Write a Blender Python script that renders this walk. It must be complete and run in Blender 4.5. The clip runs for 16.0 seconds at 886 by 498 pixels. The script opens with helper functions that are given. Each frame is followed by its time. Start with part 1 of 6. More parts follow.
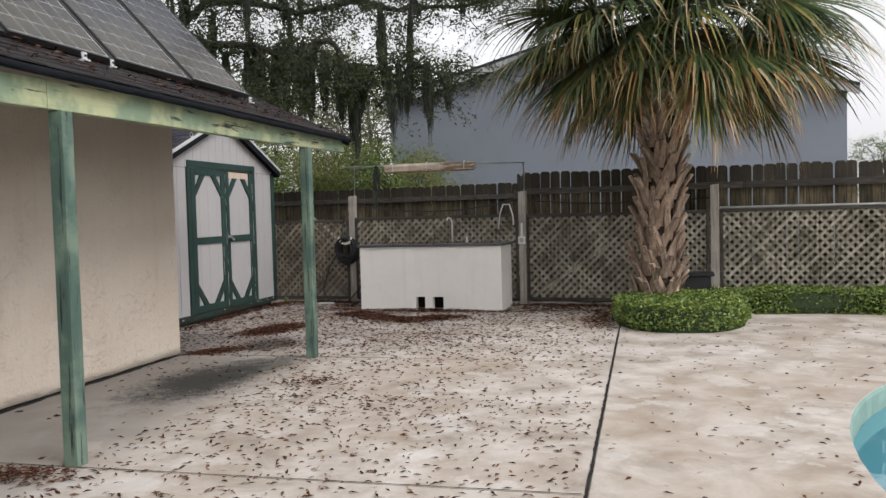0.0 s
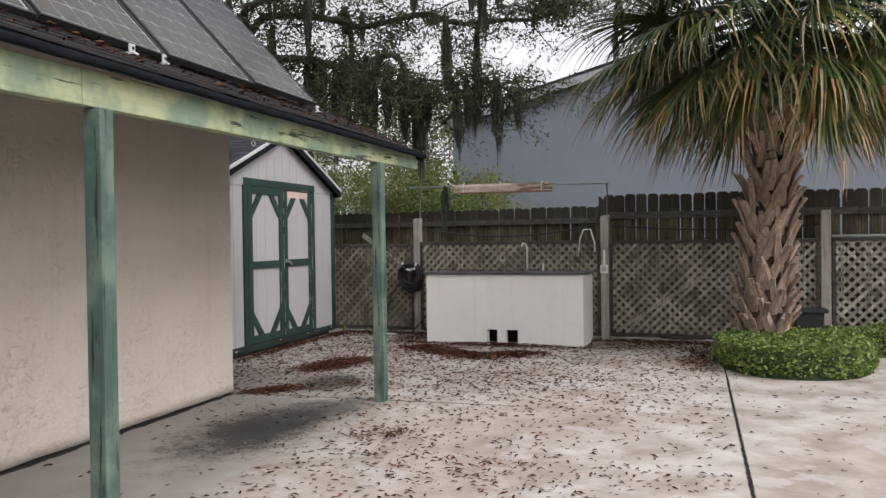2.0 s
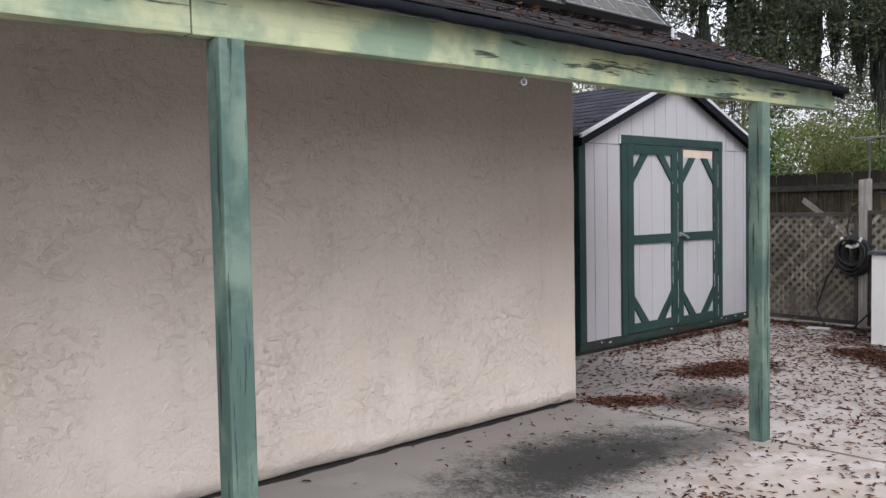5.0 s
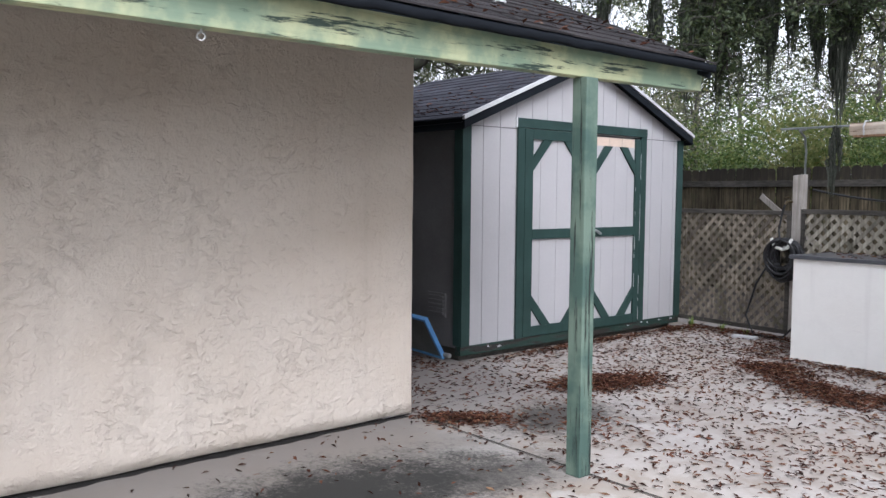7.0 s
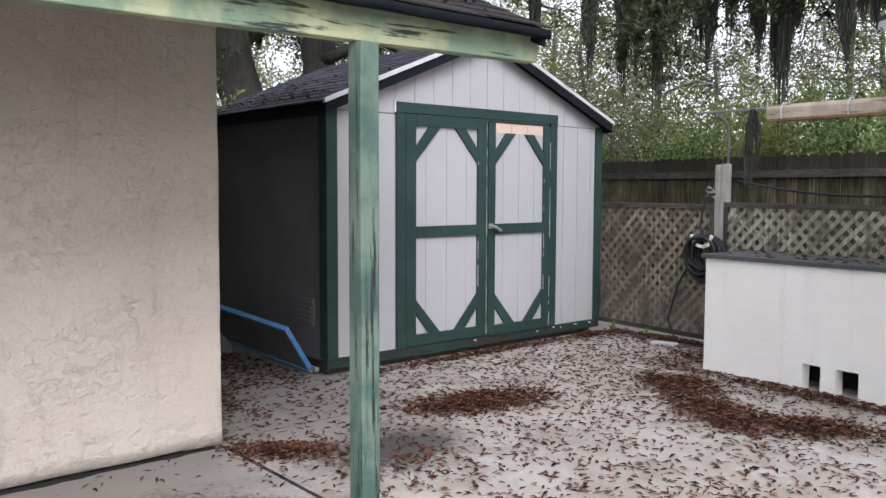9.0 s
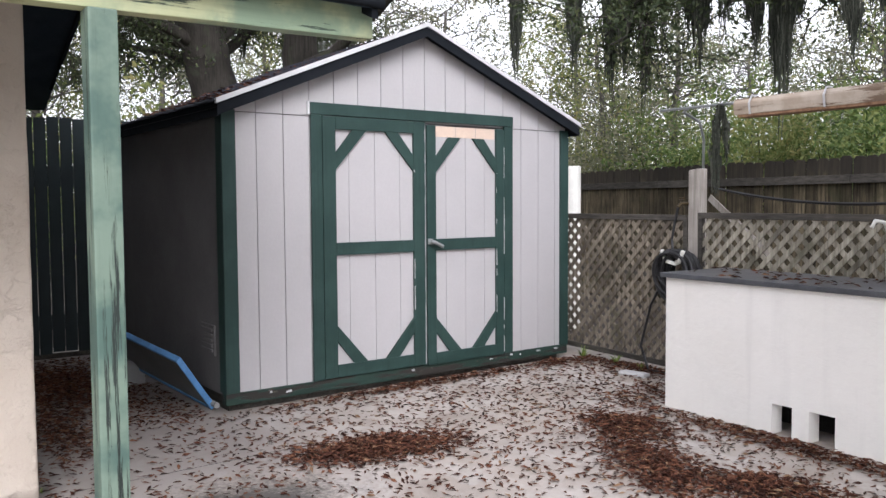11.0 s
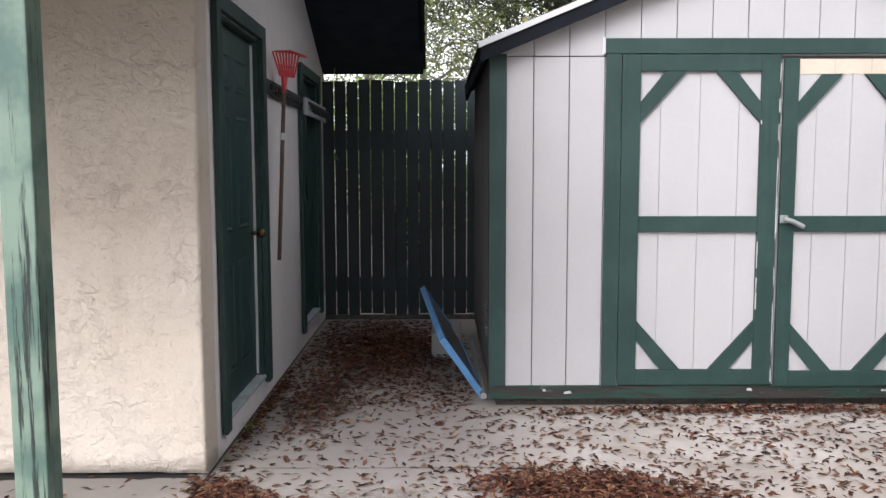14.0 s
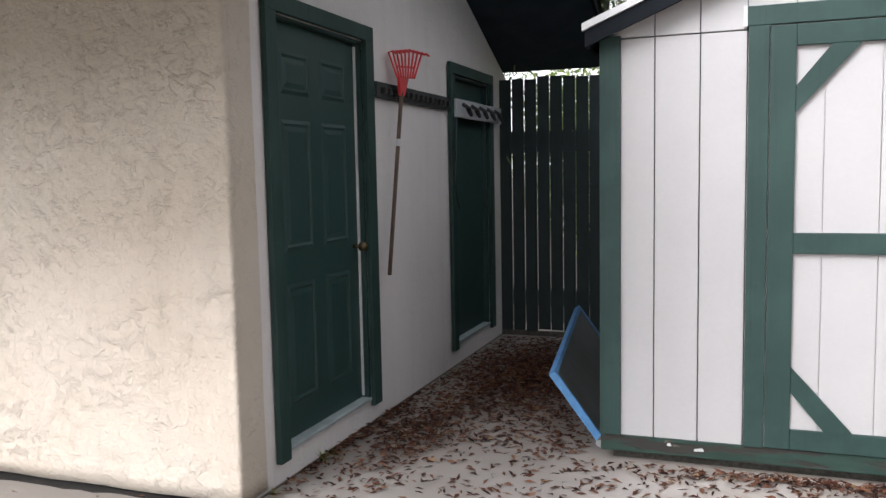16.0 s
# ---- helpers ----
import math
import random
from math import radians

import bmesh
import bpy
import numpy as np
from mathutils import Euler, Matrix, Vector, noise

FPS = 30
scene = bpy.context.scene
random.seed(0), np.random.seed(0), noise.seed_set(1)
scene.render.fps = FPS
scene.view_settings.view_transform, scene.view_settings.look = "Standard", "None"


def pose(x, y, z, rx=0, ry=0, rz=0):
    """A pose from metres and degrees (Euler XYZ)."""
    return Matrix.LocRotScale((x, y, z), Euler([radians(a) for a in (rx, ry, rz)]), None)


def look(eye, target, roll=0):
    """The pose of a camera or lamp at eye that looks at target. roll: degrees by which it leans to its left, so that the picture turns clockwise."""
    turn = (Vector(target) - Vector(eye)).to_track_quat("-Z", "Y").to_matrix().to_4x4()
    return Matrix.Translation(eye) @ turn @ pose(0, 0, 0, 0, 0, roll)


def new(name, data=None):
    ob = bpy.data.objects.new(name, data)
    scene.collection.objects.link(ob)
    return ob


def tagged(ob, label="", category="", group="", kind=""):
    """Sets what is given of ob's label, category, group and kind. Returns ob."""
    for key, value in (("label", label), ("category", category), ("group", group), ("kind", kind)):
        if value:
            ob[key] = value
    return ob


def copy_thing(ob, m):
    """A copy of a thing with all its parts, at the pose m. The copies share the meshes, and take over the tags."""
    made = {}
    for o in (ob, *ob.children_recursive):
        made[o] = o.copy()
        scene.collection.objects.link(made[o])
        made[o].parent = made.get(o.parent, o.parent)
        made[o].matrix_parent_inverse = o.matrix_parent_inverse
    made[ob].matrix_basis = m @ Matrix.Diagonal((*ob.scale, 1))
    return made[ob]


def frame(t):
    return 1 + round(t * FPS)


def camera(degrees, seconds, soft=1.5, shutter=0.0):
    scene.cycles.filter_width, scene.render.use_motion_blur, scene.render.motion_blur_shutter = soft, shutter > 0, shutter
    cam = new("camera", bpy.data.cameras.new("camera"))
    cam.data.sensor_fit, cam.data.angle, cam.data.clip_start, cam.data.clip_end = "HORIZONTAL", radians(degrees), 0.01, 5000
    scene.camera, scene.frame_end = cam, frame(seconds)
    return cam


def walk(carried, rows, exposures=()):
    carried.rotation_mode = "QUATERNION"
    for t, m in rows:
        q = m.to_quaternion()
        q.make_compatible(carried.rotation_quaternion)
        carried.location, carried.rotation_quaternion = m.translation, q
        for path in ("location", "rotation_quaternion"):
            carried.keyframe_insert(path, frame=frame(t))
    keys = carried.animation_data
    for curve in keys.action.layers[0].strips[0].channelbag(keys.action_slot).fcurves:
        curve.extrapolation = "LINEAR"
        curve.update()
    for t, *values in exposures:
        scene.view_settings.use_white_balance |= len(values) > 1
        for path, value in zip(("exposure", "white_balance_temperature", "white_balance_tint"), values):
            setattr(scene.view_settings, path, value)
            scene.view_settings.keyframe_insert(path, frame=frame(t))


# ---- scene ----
cam = camera(56.2, 16.0)
EXPOSURES = [(0.0, -0.68, 6500, 13), (3.5, -0.66, 6280, 17), (6.8, -0.17, 5850, 15), (8.2, -0.25, 5950, 15), (9.5, -0.15, 6080, 16), (12.5, 0.15, 6200, 17), (14.0, 0.28, 6230, 15), (16.0, 0.46, 6270, 13)]
PATH = [
    (0, (4.534, -7.426, 1.357), (4.063, -5.484, 1.269), -1.5),
    (0.5, (4.376, -7.245, 1.377), (3.931, -5.296, 1.384), -1.7),
    (1, (4.259, -7.052, 1.398), (3.857, -5.093, 1.428), -1.4),
    (1.5, (4.116, -6.751, 1.38), (3.718, -4.791, 1.383), -1.2),
    (2, (3.97, -6.563, 1.372), (3.389, -4.65, 1.344), -0.8),
    (2.5, (3.771, -6.25, 1.383), (3.023, -4.396, 1.334), -0.5),
    (3, (3.736, -5.944, 1.331), (2.842, -4.155, 1.277), -0.4),
    (3.5, (3.699, -5.56, 1.357), (2.568, -3.913, 1.262), 0.5),
    (4.2, (3.734, -5.173, 1.402), (2.383, -3.701, 1.315), -0.7),
    (6.3, (4.093, -3.847, 1.431), (2.522, -2.619, 1.28), -0.3),
    (6.5, (4.121, -3.705, 1.411), (2.57, -2.45, 1.266), -0.3),
    (7, (4.147, -3.277, 1.426), (2.626, -1.985, 1.294), 0.5),
    (7.5, (4.162, -2.979, 1.408), (2.659, -1.668, 1.261), 0.5),
    (8, (4.148, -2.621, 1.439), (2.663, -1.289, 1.295), -0.5),
    (8.5, (4.201, -2.272, 1.428), (2.712, -0.943, 1.296), -0.3),
    (9, (4.21, -1.989, 1.425), (2.69, -0.698, 1.279), 0.2),
    (9.5, (4.2, -1.669, 1.45), (2.647, -0.416, 1.32), 0.2),
    (9.7, (4.175, -1.567, 1.443), (2.621, -0.313, 1.329), -0.0),
    (11.8, (4.161, -0.2, 1.4), (2.474, 0.866, 1.264), 0.2),
    (12, (4.097, -0.06, 1.399), (2.37, 0.939, 1.259), 0.7),
    (12.5, (4.076, 0.256, 1.382), (2.229, 1.009, 1.237), 0.7),
    (13, (3.914, 0.542, 1.382), (1.982, 1.034, 1.222), -0.4),
    (13.5, (3.765, 0.793, 1.39), (1.784, 1.003, 1.204), -0.7),
    (14, (3.648, 1.047, 1.379), (1.657, 1.06, 1.189), -0.1),
    (14.5, (3.412, 1.297, 1.395), (1.428, 1.141, 1.194), -0.8),
    (15, (3.218, 1.525, 1.41), (1.254, 1.202, 1.212), -1.7),
    (15.5, (3.052, 1.792, 1.381), (1.13, 1.266, 1.205), -0.6),
    (16, (2.897, 1.995, 1.41), (1.028, 1.307, 1.226), -1.1),
]
walk(cam, [(t, look(eye, target, roll)) for t, eye, target, roll in PATH], EXPOSURES)

# ---- sky and light ----
world = bpy.data.worlds.new("overcast_sky")
scene.world = world
world.use_nodes = True
wn = world.node_tree
wn.nodes.clear()
sky = wn.nodes.new("ShaderNodeTexSky")
sky.sky_type = "NISHITA"
sky.sun_disc = False
sky.sun_elevation, sky.sun_rotation = radians(41), radians(118)
sky.air_density, sky.dust_density = 1.0, 4.0
hsv = wn.nodes.new("ShaderNodeHueSaturation")
hsv.inputs["Saturation"].default_value = 0.12
hsv.inputs["Value"].default_value = 3.0
bg = wn.nodes.new("ShaderNodeBackground")
bg.inputs["Strength"].default_value = 0.15
wo = wn.nodes.new("ShaderNodeOutputWorld")
wn.links.new(sky.outputs[0], hsv.inputs["Color"])
# an even layer of cloud over the clear sky
cloud = wn.nodes.new("ShaderNodeMix")
cloud.data_type = "RGBA"
cloud.inputs["Factor"].default_value = 0.6
cloud.inputs[7].default_value = (11.0, 11.2, 11.5, 1)
wn.links.new(hsv.outputs[0], cloud.inputs[6])
wn.links.new(cloud.outputs[2], bg.inputs["Color"])
wn.links.new(bg.outputs[0], wo.inputs["Surface"])
sun_data = bpy.data.lights.new("sun", "SUN")
sun_data.energy, sun_data.angle, sun_data.color = 2.2, radians(32), (1.0, 0.985, 0.97)
sun = new("sun", sun_data)
sun.matrix_world = look((6.2, -3.2, 6.05), (0, 0, 0))


# ---- materials ----
def ramp(nt, fac, stops):
    r = nt.nodes.new("ShaderNodeValToRGB")
    els = r.color_ramp.elements
    while len(els) < len(stops):
        els.new(0.5)
    for e, (p, c) in zip(els, stops):
        e.position, e.color = p, (*c, 1)
    nt.links.new(fac, r.inputs["Fac"])
    return r.outputs["Color"]


def noise_tex(nt, vec, scale, detail=5.0, rough=0.6, distort=0.0):
    n = nt.nodes.new("ShaderNodeTexNoise")
    n.inputs["Scale"].default_value = scale
    n.inputs["Detail"].default_value = detail
    n.inputs["Roughness"].default_value = rough
    n.inputs["Distortion"].default_value = distort
    nt.links.new(vec, n.inputs["Vector"])
    return n.outputs["Fac"]


def mixed(nt, fac, a, b, mode="MIX"):
    m = nt.nodes.new("ShaderNodeMix")
    m.data_type, m.blend_type = "RGBA", mode
    for sock, v in ((m.inputs["Factor"], fac), (m.inputs[6], a), (m.inputs[7], b)):
        if isinstance(v, (int, float)):
            sock.default_value = v
        elif isinstance(v, tuple):
            sock.default_value = (*v, 1)
        else:
            nt.links.new(v, sock)
    return m.outputs[2]


def maths(nt, op, a, b=0.0, clamp=False):
    m = nt.nodes.new("ShaderNodeMath")
    m.operation, m.use_clamp = op, clamp
    for k, v in enumerate((a, b)):
        if isinstance(v, (int, float)):
            m.inputs[k].default_value = v
        else:
            nt.links.new(v, m.inputs[k])
    return m.outputs[0]


def fade(nt, v, lo, hi):
    m = nt.nodes.new("ShaderNodeMapRange")
    m.interpolation_type = "SMOOTHSTEP"
    m.inputs["From Min"].default_value, m.inputs["From Max"].default_value = lo, hi
    nt.links.new(v, m.inputs["Value"])
    return m.outputs["Result"]


def base_mat(name, rough=0.8, metal=0.0, spec=0.5):
    m = bpy.data.materials.new(name)
    m.use_nodes = True
    nt = m.node_tree
    b = nt.nodes["Principled BSDF"]
    b.inputs["Roughness"].default_value = rough
    b.inputs["Metallic"].default_value = metal
    b.inputs["Specular IOR Level"].default_value = spec
    return m, nt, b


def coords(nt, scale=(1, 1, 1), local=False):
    """World position, or the object's own coordinates, stretched."""
    if local:
        out = nt.nodes.new("ShaderNodeTexCoord").outputs["Object"]
    else:
        out = nt.nodes.new("ShaderNodeNewGeometry").outputs["Position"]
    mp = nt.nodes.new("ShaderNodeMapping")
    mp.inputs["Scale"].default_value = scale
    nt.links.new(out, mp.inputs["Vector"])
    return mp.outputs["Vector"]


def bumped(nt, b, height, strength=0.3, dist=0.01):
    u = nt.nodes.new("ShaderNodeBump")
    u.inputs["Strength"].default_value, u.inputs["Distance"].default_value = strength, dist
    nt.links.new(height, u.inputs["Height"])
    nt.links.new(u.outputs["Normal"], b.inputs["Normal"])


def plain(name, col, rough=0.7, metal=0.0, vary=0.25, scale=6.0, bump=0.15, grain=60.0):
    """A coloured surface with soft blotches and fine grain."""
    m, nt, b = base_mat(name, rough, metal)
    v = coords(nt)
    big = noise_tex(nt, v, scale)
    fine = noise_tex(nt, v, grain)
    lo = tuple(c * (1 - vary) for c in col)
    hi = tuple(min(1, c * (1 + vary)) for c in col)
    c1 = ramp(nt, big, [(0.3, lo), (0.7, hi)])
    c2 = mixed(nt, 0.25, c1, ramp(nt, fine, [(0.35, lo), (0.65, hi)]))
    nt.links.new(c2, b.inputs["Base Color"])
    bumped(nt, b, fine, bump, 0.004)
    return m


def random_tone(nt, col, amount=0.3):
    """Changes a colour from piece to piece."""
    info = nt.nodes.new("ShaderNodeObjectInfo")
    f = maths(nt, "MULTIPLY_ADD", info.outputs["Random"], amount)
    nt.nodes[-1].inputs[2].default_value = 1 - amount / 2
    return mixed(nt, 1.0, col, f, "MULTIPLY")


def weathered_wood(name, dark, light, axis=2, tone=0.5, moss=None, rough=0.9):
    m, nt, b = base_mat(name, rough, spec=0.25)
    sc = [26, 26, 26]
    sc[axis] = 1.3
    v = coords(nt, tuple(sc))
    streak = noise_tex(nt, v, 1.6, 6, 0.65)
    big = noise_tex(nt, coords(nt), 2.2)
    c = ramp(nt, streak, [(0.3, dark), (0.7, light)])
    c = mixed(nt, maths(nt, "MULTIPLY", fade(nt, big, 0.4, 0.7), 0.6), c, dark)
    if moss:
        c = mixed(nt, maths(nt, "MULTIPLY", fade(nt, noise_tex(nt, coords(nt), 5.0), 0.52, 0.66), 0.55), c, moss)
    c = random_tone(nt, c, tone)
    nt.links.new(c, b.inputs["Base Color"])
    bumped(nt, b, streak, 0.5, 0.004)
    return m


def stucco(name, col, warm, bump=0.6, marks=1.0):
    """Knocked-down plaster: broken trowel lips, fine sand, faint runs."""
    m, nt, b = base_mat(name, 0.92, spec=0.2)
    v = coords(nt)
    blotch = noise_tex(nt, v, 1.1, 4)
    streak = noise_tex(nt, coords(nt, (9, 9, 0.5)), 1.0, 4)
    trowel = noise_tex(nt, coords(nt, (1, 1, 1.3)), 15.0, 6, 0.68, 0.7)
    lip = maths(nt, "SUBTRACT", 1.0, fade(nt, maths(nt, "ABSOLUTE", maths(nt, "SUBTRACT", trowel, 0.60)), 0.001, 0.008))
    patch = fade(nt, noise_tex(nt, v, 2.6, 5, 0.7), 0.34, 0.68)
    lip = maths(nt, "MULTIPLY", lip, patch)
    fine = noise_tex(nt, v, 110.0, 3)
    c = ramp(nt, blotch, [(0.3, col), (0.7, warm)])
    c = mixed(nt, maths(nt, "MULTIPLY", fade(nt, streak, 0.5, 0.75), 0.14), c, tuple(x * 0.6 for x in col))
    c = mixed(nt, maths(nt, "MULTIPLY", fade(nt, noise_tex(nt, v, 4.5, 6, 0.7), 0.45, 0.72), 0.12), c, tuple(x * 0.7 for x in col))
    c = mixed(nt, maths(nt, "MULTIPLY", lip, 0.42 * marks), c, tuple(x * 0.35 for x in col))
    nt.links.new(c, b.inputs["Base Color"])
    h = maths(nt, "ADD", maths(nt, "MULTIPLY", maths(nt, "MULTIPLY", fade(nt, trowel, 0.48, 0.66), patch), 0.7), maths(nt, "ADD", maths(nt, "MULTIPLY", fine, 0.2), maths(nt, "MULTIPLY", noise_tex(nt, v, 26.0, 4, 0.6), 0.9)))
    bumped(nt, b, h, bump, 0.02)
    return m


def flaked_paint(name, paint, fresh, bare, axis, amount=0.62, rough=0.65, fineness=11):
    """Old paint on boards: a second coat showing, bare wood in streaks along the grain."""
    m, nt, b = base_mat(name, rough, spec=0.35)
    sc = [fineness] * 3
    sc[axis] = 1.2
    flakes = noise_tex(nt, coords(nt, tuple(sc)), 1.5, 7, 0.7)
    sc2 = [30, 30, 30]
    sc2[axis] = 1.0
    grain = noise_tex(nt, coords(nt, tuple(sc2)), 1.5, 5, 0.65)
    big = noise_tex(nt, coords(nt), 3.0, 5)
    c = mixed(nt, fade(nt, big, 0.42, 0.62), paint, fresh)
    c = mixed(nt, maths(nt, "MULTIPLY", fade(nt, grain, 0.5, 0.7), 0.25), c, tuple(x * 0.5 for x in paint))
    worn = fade(nt, flakes, amount, amount + 0.05)
    c = mixed(nt, worn, c, bare)
    nt.links.new(c, b.inputs["Base Color"])
    h = maths(nt, "SUBTRACT", maths(nt, "MULTIPLY", grain, 0.4), worn)
    bumped(nt, b, h, 0.5, 0.004)
    return m


def concrete_mat():
    m, nt, b = base_mat("patio_concrete", 0.85, spec=0.3)
    v = coords(nt)
    big = noise_tex(nt, v, 0.55, 5, 0.6)
    mid = noise_tex(nt, v, 2.3, 6, 0.65, 0.4)
    fine = noise_tex(nt, v, 55.0, 4, 0.7)
    c = ramp(nt, mid, [(0.30, (0.27, 0.225, 0.18)), (0.47, (0.43, 0.385, 0.335)), (0.60, (0.54, 0.50, 0.455)), (0.75, (0.62, 0.59, 0.55))])
    c = mixed(nt, maths(nt, "MULTIPLY", fade(nt, big, 0.48, 0.60), 0.4), c, (0.34, 0.265, 0.19))
    edge = noise_tex(nt, v, 0.9, 7, 0.62, 0.3)
    c = mixed(nt, maths(nt, "MULTIPLY", fade(nt, edge, 0.545, 0.565), 0.33), c, (0.33, 0.265, 0.20))
    c = mixed(nt, maths(nt, "MULTIPLY", fade(nt, noise_tex(nt, v, 1.7, 6, 0.6), 0.58, 0.62), 0.4), c, (0.62, 0.60, 0.57))
    c = mixed(nt, maths(nt, "MULTIPLY", fade(nt, fine, 0.5, 0.75), 0.35), c, (0.30, 0.27, 0.23))
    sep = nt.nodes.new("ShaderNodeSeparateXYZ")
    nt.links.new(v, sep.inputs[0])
    # darker grey band under the porch roof, its edge wobbled by noise
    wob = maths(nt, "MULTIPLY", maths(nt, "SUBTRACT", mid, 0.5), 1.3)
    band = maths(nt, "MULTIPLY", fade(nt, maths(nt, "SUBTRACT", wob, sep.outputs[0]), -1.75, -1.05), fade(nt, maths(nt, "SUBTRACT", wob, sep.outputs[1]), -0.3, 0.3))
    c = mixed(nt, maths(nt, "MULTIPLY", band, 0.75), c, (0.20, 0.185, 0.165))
    # passage floor: damp stains plus its shade, both put into the colour
    damp_shade = maths(nt, "MULTIPLY", fade(nt, maths(nt, "SUBTRACT", wob, sep.outputs[0]), -0.9, 0.3), fade(nt, maths(nt, "SUBTRACT", wob, sep.outputs[1]), -1.7, -1.0))
    c = mixed(nt, maths(nt, "MULTIPLY", damp_shade, 0.75), c, (0.18, 0.162, 0.148))
    # greyer, darker zone on the patio's shed side
    dull_zone = maths(nt, "MULTIPLY", fade(nt, maths(nt, "SUBTRACT", wob, sep.outputs[0]), -3.2, -1.5), fade(nt, maths(nt, "ADD", wob, sep.outputs[1]), 0.0, 0.9))
    c = mixed(nt, maths(nt, "MULTIPLY", dull_zone, 0.42), c, (0.27, 0.24, 0.225))
    # soot patches where a grill stood
    for (px, py, rx, ry, k) in ((0.92, -1.15, 0.52, 1.05, 1.0), (0.62, 0.72, 0.42, 0.6, 0.85), (1.15, -0.45, 0.34, 0.55, 0.6)):
        dx = maths(nt, "DIVIDE", maths(nt, "SUBTRACT", sep.outputs[0], px), rx)
        dy = maths(nt, "DIVIDE", maths(nt, "SUBTRACT", sep.outputs[1], py), ry)
        d = maths(nt, "SQRT", maths(nt, "ADD", maths(nt, "MULTIPLY", dx, dx), maths(nt, "MULTIPLY", dy, dy)))
        d = maths(nt, "ADD", d, maths(nt, "MULTIPLY", maths(nt, "SUBTRACT", noise_tex(nt, v, 4.0, 9, 0.85), 0.5), 2.2))
        d = maths(nt, "ADD", d, maths(nt, "MULTIPLY", maths(nt, "SUBTRACT", noise_tex(nt, v, 38.0, 6, 0.75), 0.5), 1.5))
        mask = maths(nt, "SUBTRACT", 1.0, fade(nt, d, 0.35, 1.2))
        c = mixed(nt, maths(nt, "MULTIPLY", mask, k), c, (0.035, 0.034, 0.03))
    nt.links.new(c, b.inputs["Base Color"])
    bumped(nt, b, maths(nt, "ADD", fine, mid), 0.25, 0.004)
    return m


def shingle_mat(name, a, bcol):
    m, nt, b = base_mat(name, 0.95, spec=0.2)
    v = coords(nt)
    g = noise_tex(nt, v, 140.0, 3, 0.8)
    big = noise_tex(nt, v, 3.0, 4)
    c = ramp(nt, g, [(0.35, a), (0.7, bcol)])
    c = mixed(nt, maths(nt, "MULTIPLY", fade(nt, big, 0.45, 0.7), 0.4), c, tuple(x * 0.6 for x in a))
    geo = nt.nodes.new("ShaderNodeNewGeometry")
    f = maths(nt, "ADD", maths(nt, "MULTIPLY", geo.outputs["Random Per Island"], 0.5), 0.75)
    c = mixed(nt, 1.0, c, f, "MULTIPLY")
    nt.links.new(c, b.inputs["Base Color"])
    bumped(nt, b, g, 0.6, 0.004)
    return m


def island_mat(name, stops, rough=0.6, spec=0.3, trans=0.0):
    """Colour that changes from leaf to leaf within one mesh."""
    m, nt, b = base_mat(name, rough, spec=spec)
    geo = nt.nodes.new("ShaderNodeNewGeometry")
    c = ramp(nt, geo.outputs["Random Per Island"], stops)
    n = noise_tex(nt, coords(nt), 35.0, 3)
    c = mixed(nt, 0.35, c, ramp(nt, n, [(0.3, (0.3, 0.3, 0.3)), (0.7, (1.2, 1.2, 1.1))]), "MULTIPLY")
    nt.links.new(c, b.inputs["Base Color"])
    if trans:
        t = nt.nodes.new("ShaderNodeBsdfTranslucent")
        nt.links.new(c, t.inputs["Color"])
        mx = nt.nodes.new("ShaderNodeMixShader")
        mx.inputs[0].default_value = trans
        out = nt.nodes["Material Output"]
        nt.links.new(b.outputs[0], mx.inputs[1])
        nt.links.new(t.outputs[0], mx.inputs[2])
        nt.links.new(mx.outputs[0], out.inputs["Surface"])
    return m


M = {}
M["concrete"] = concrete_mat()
M["stucco"] = stucco("wall_stucco", (0.50, 0.432, 0.352), (0.56, 0.502, 0.428))
M["stucco_fine"] = stucco("side_wall_stucco", (0.60, 0.565, 0.545), (0.66, 0.62, 0.60), 0.3, 0.3)
M["white_block"] = stucco("counter_render", (0.80, 0.775, 0.715), (0.855, 0.835, 0.785), 0.15, 0.12)
M["beam_paint"] = flaked_paint("beam_paint", (0.20, 0.27, 0.185), (0.42, 0.44, 0.26), (0.035, 0.055, 0.042), 1, 0.57, 0.65, 15)
M["post_paint"] = flaked_paint("post_paint", (0.062, 0.108, 0.088), (0.14, 0.195, 0.15), (0.018, 0.026, 0.022), 2, 0.56, 0.65, 27)
M["green_trim"] = flaked_paint("green_trim_paint", (0.016, 0.040, 0.034), (0.022, 0.050, 0.043), (0.12, 0.14, 0.12), 2, 0.74, 0.6)
M["green_door"] = plain("green_door_paint", (0.016, 0.043, 0.038), 0.5, vary=0.12, scale=2.0)
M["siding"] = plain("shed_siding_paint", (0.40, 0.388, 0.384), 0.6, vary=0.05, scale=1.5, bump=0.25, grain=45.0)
M["bare_ply"] = plain("bare_plywood", (0.60, 0.47, 0.37), 0.85, vary=0.12)
# siding colour darkened for the shed's shaded sides; also backs the board grooves
M["siding_shaded"] = plain("shed_siding_shaded", (0.125, 0.12, 0.118), 0.95, vary=0.2, scale=2.0)
M["white_trim"] = plain("white_roof_trim", (0.52, 0.52, 0.52), 0.6, vary=0.1)
M["dark_fascia"] = plain("dark_fascia_and_shade", (0.011, 0.013, 0.016), 0.9, vary=0.2)
M["shingle"] = shingle_mat("roof_shingle", (0.024, 0.025, 0.032), (0.068, 0.068, 0.082))
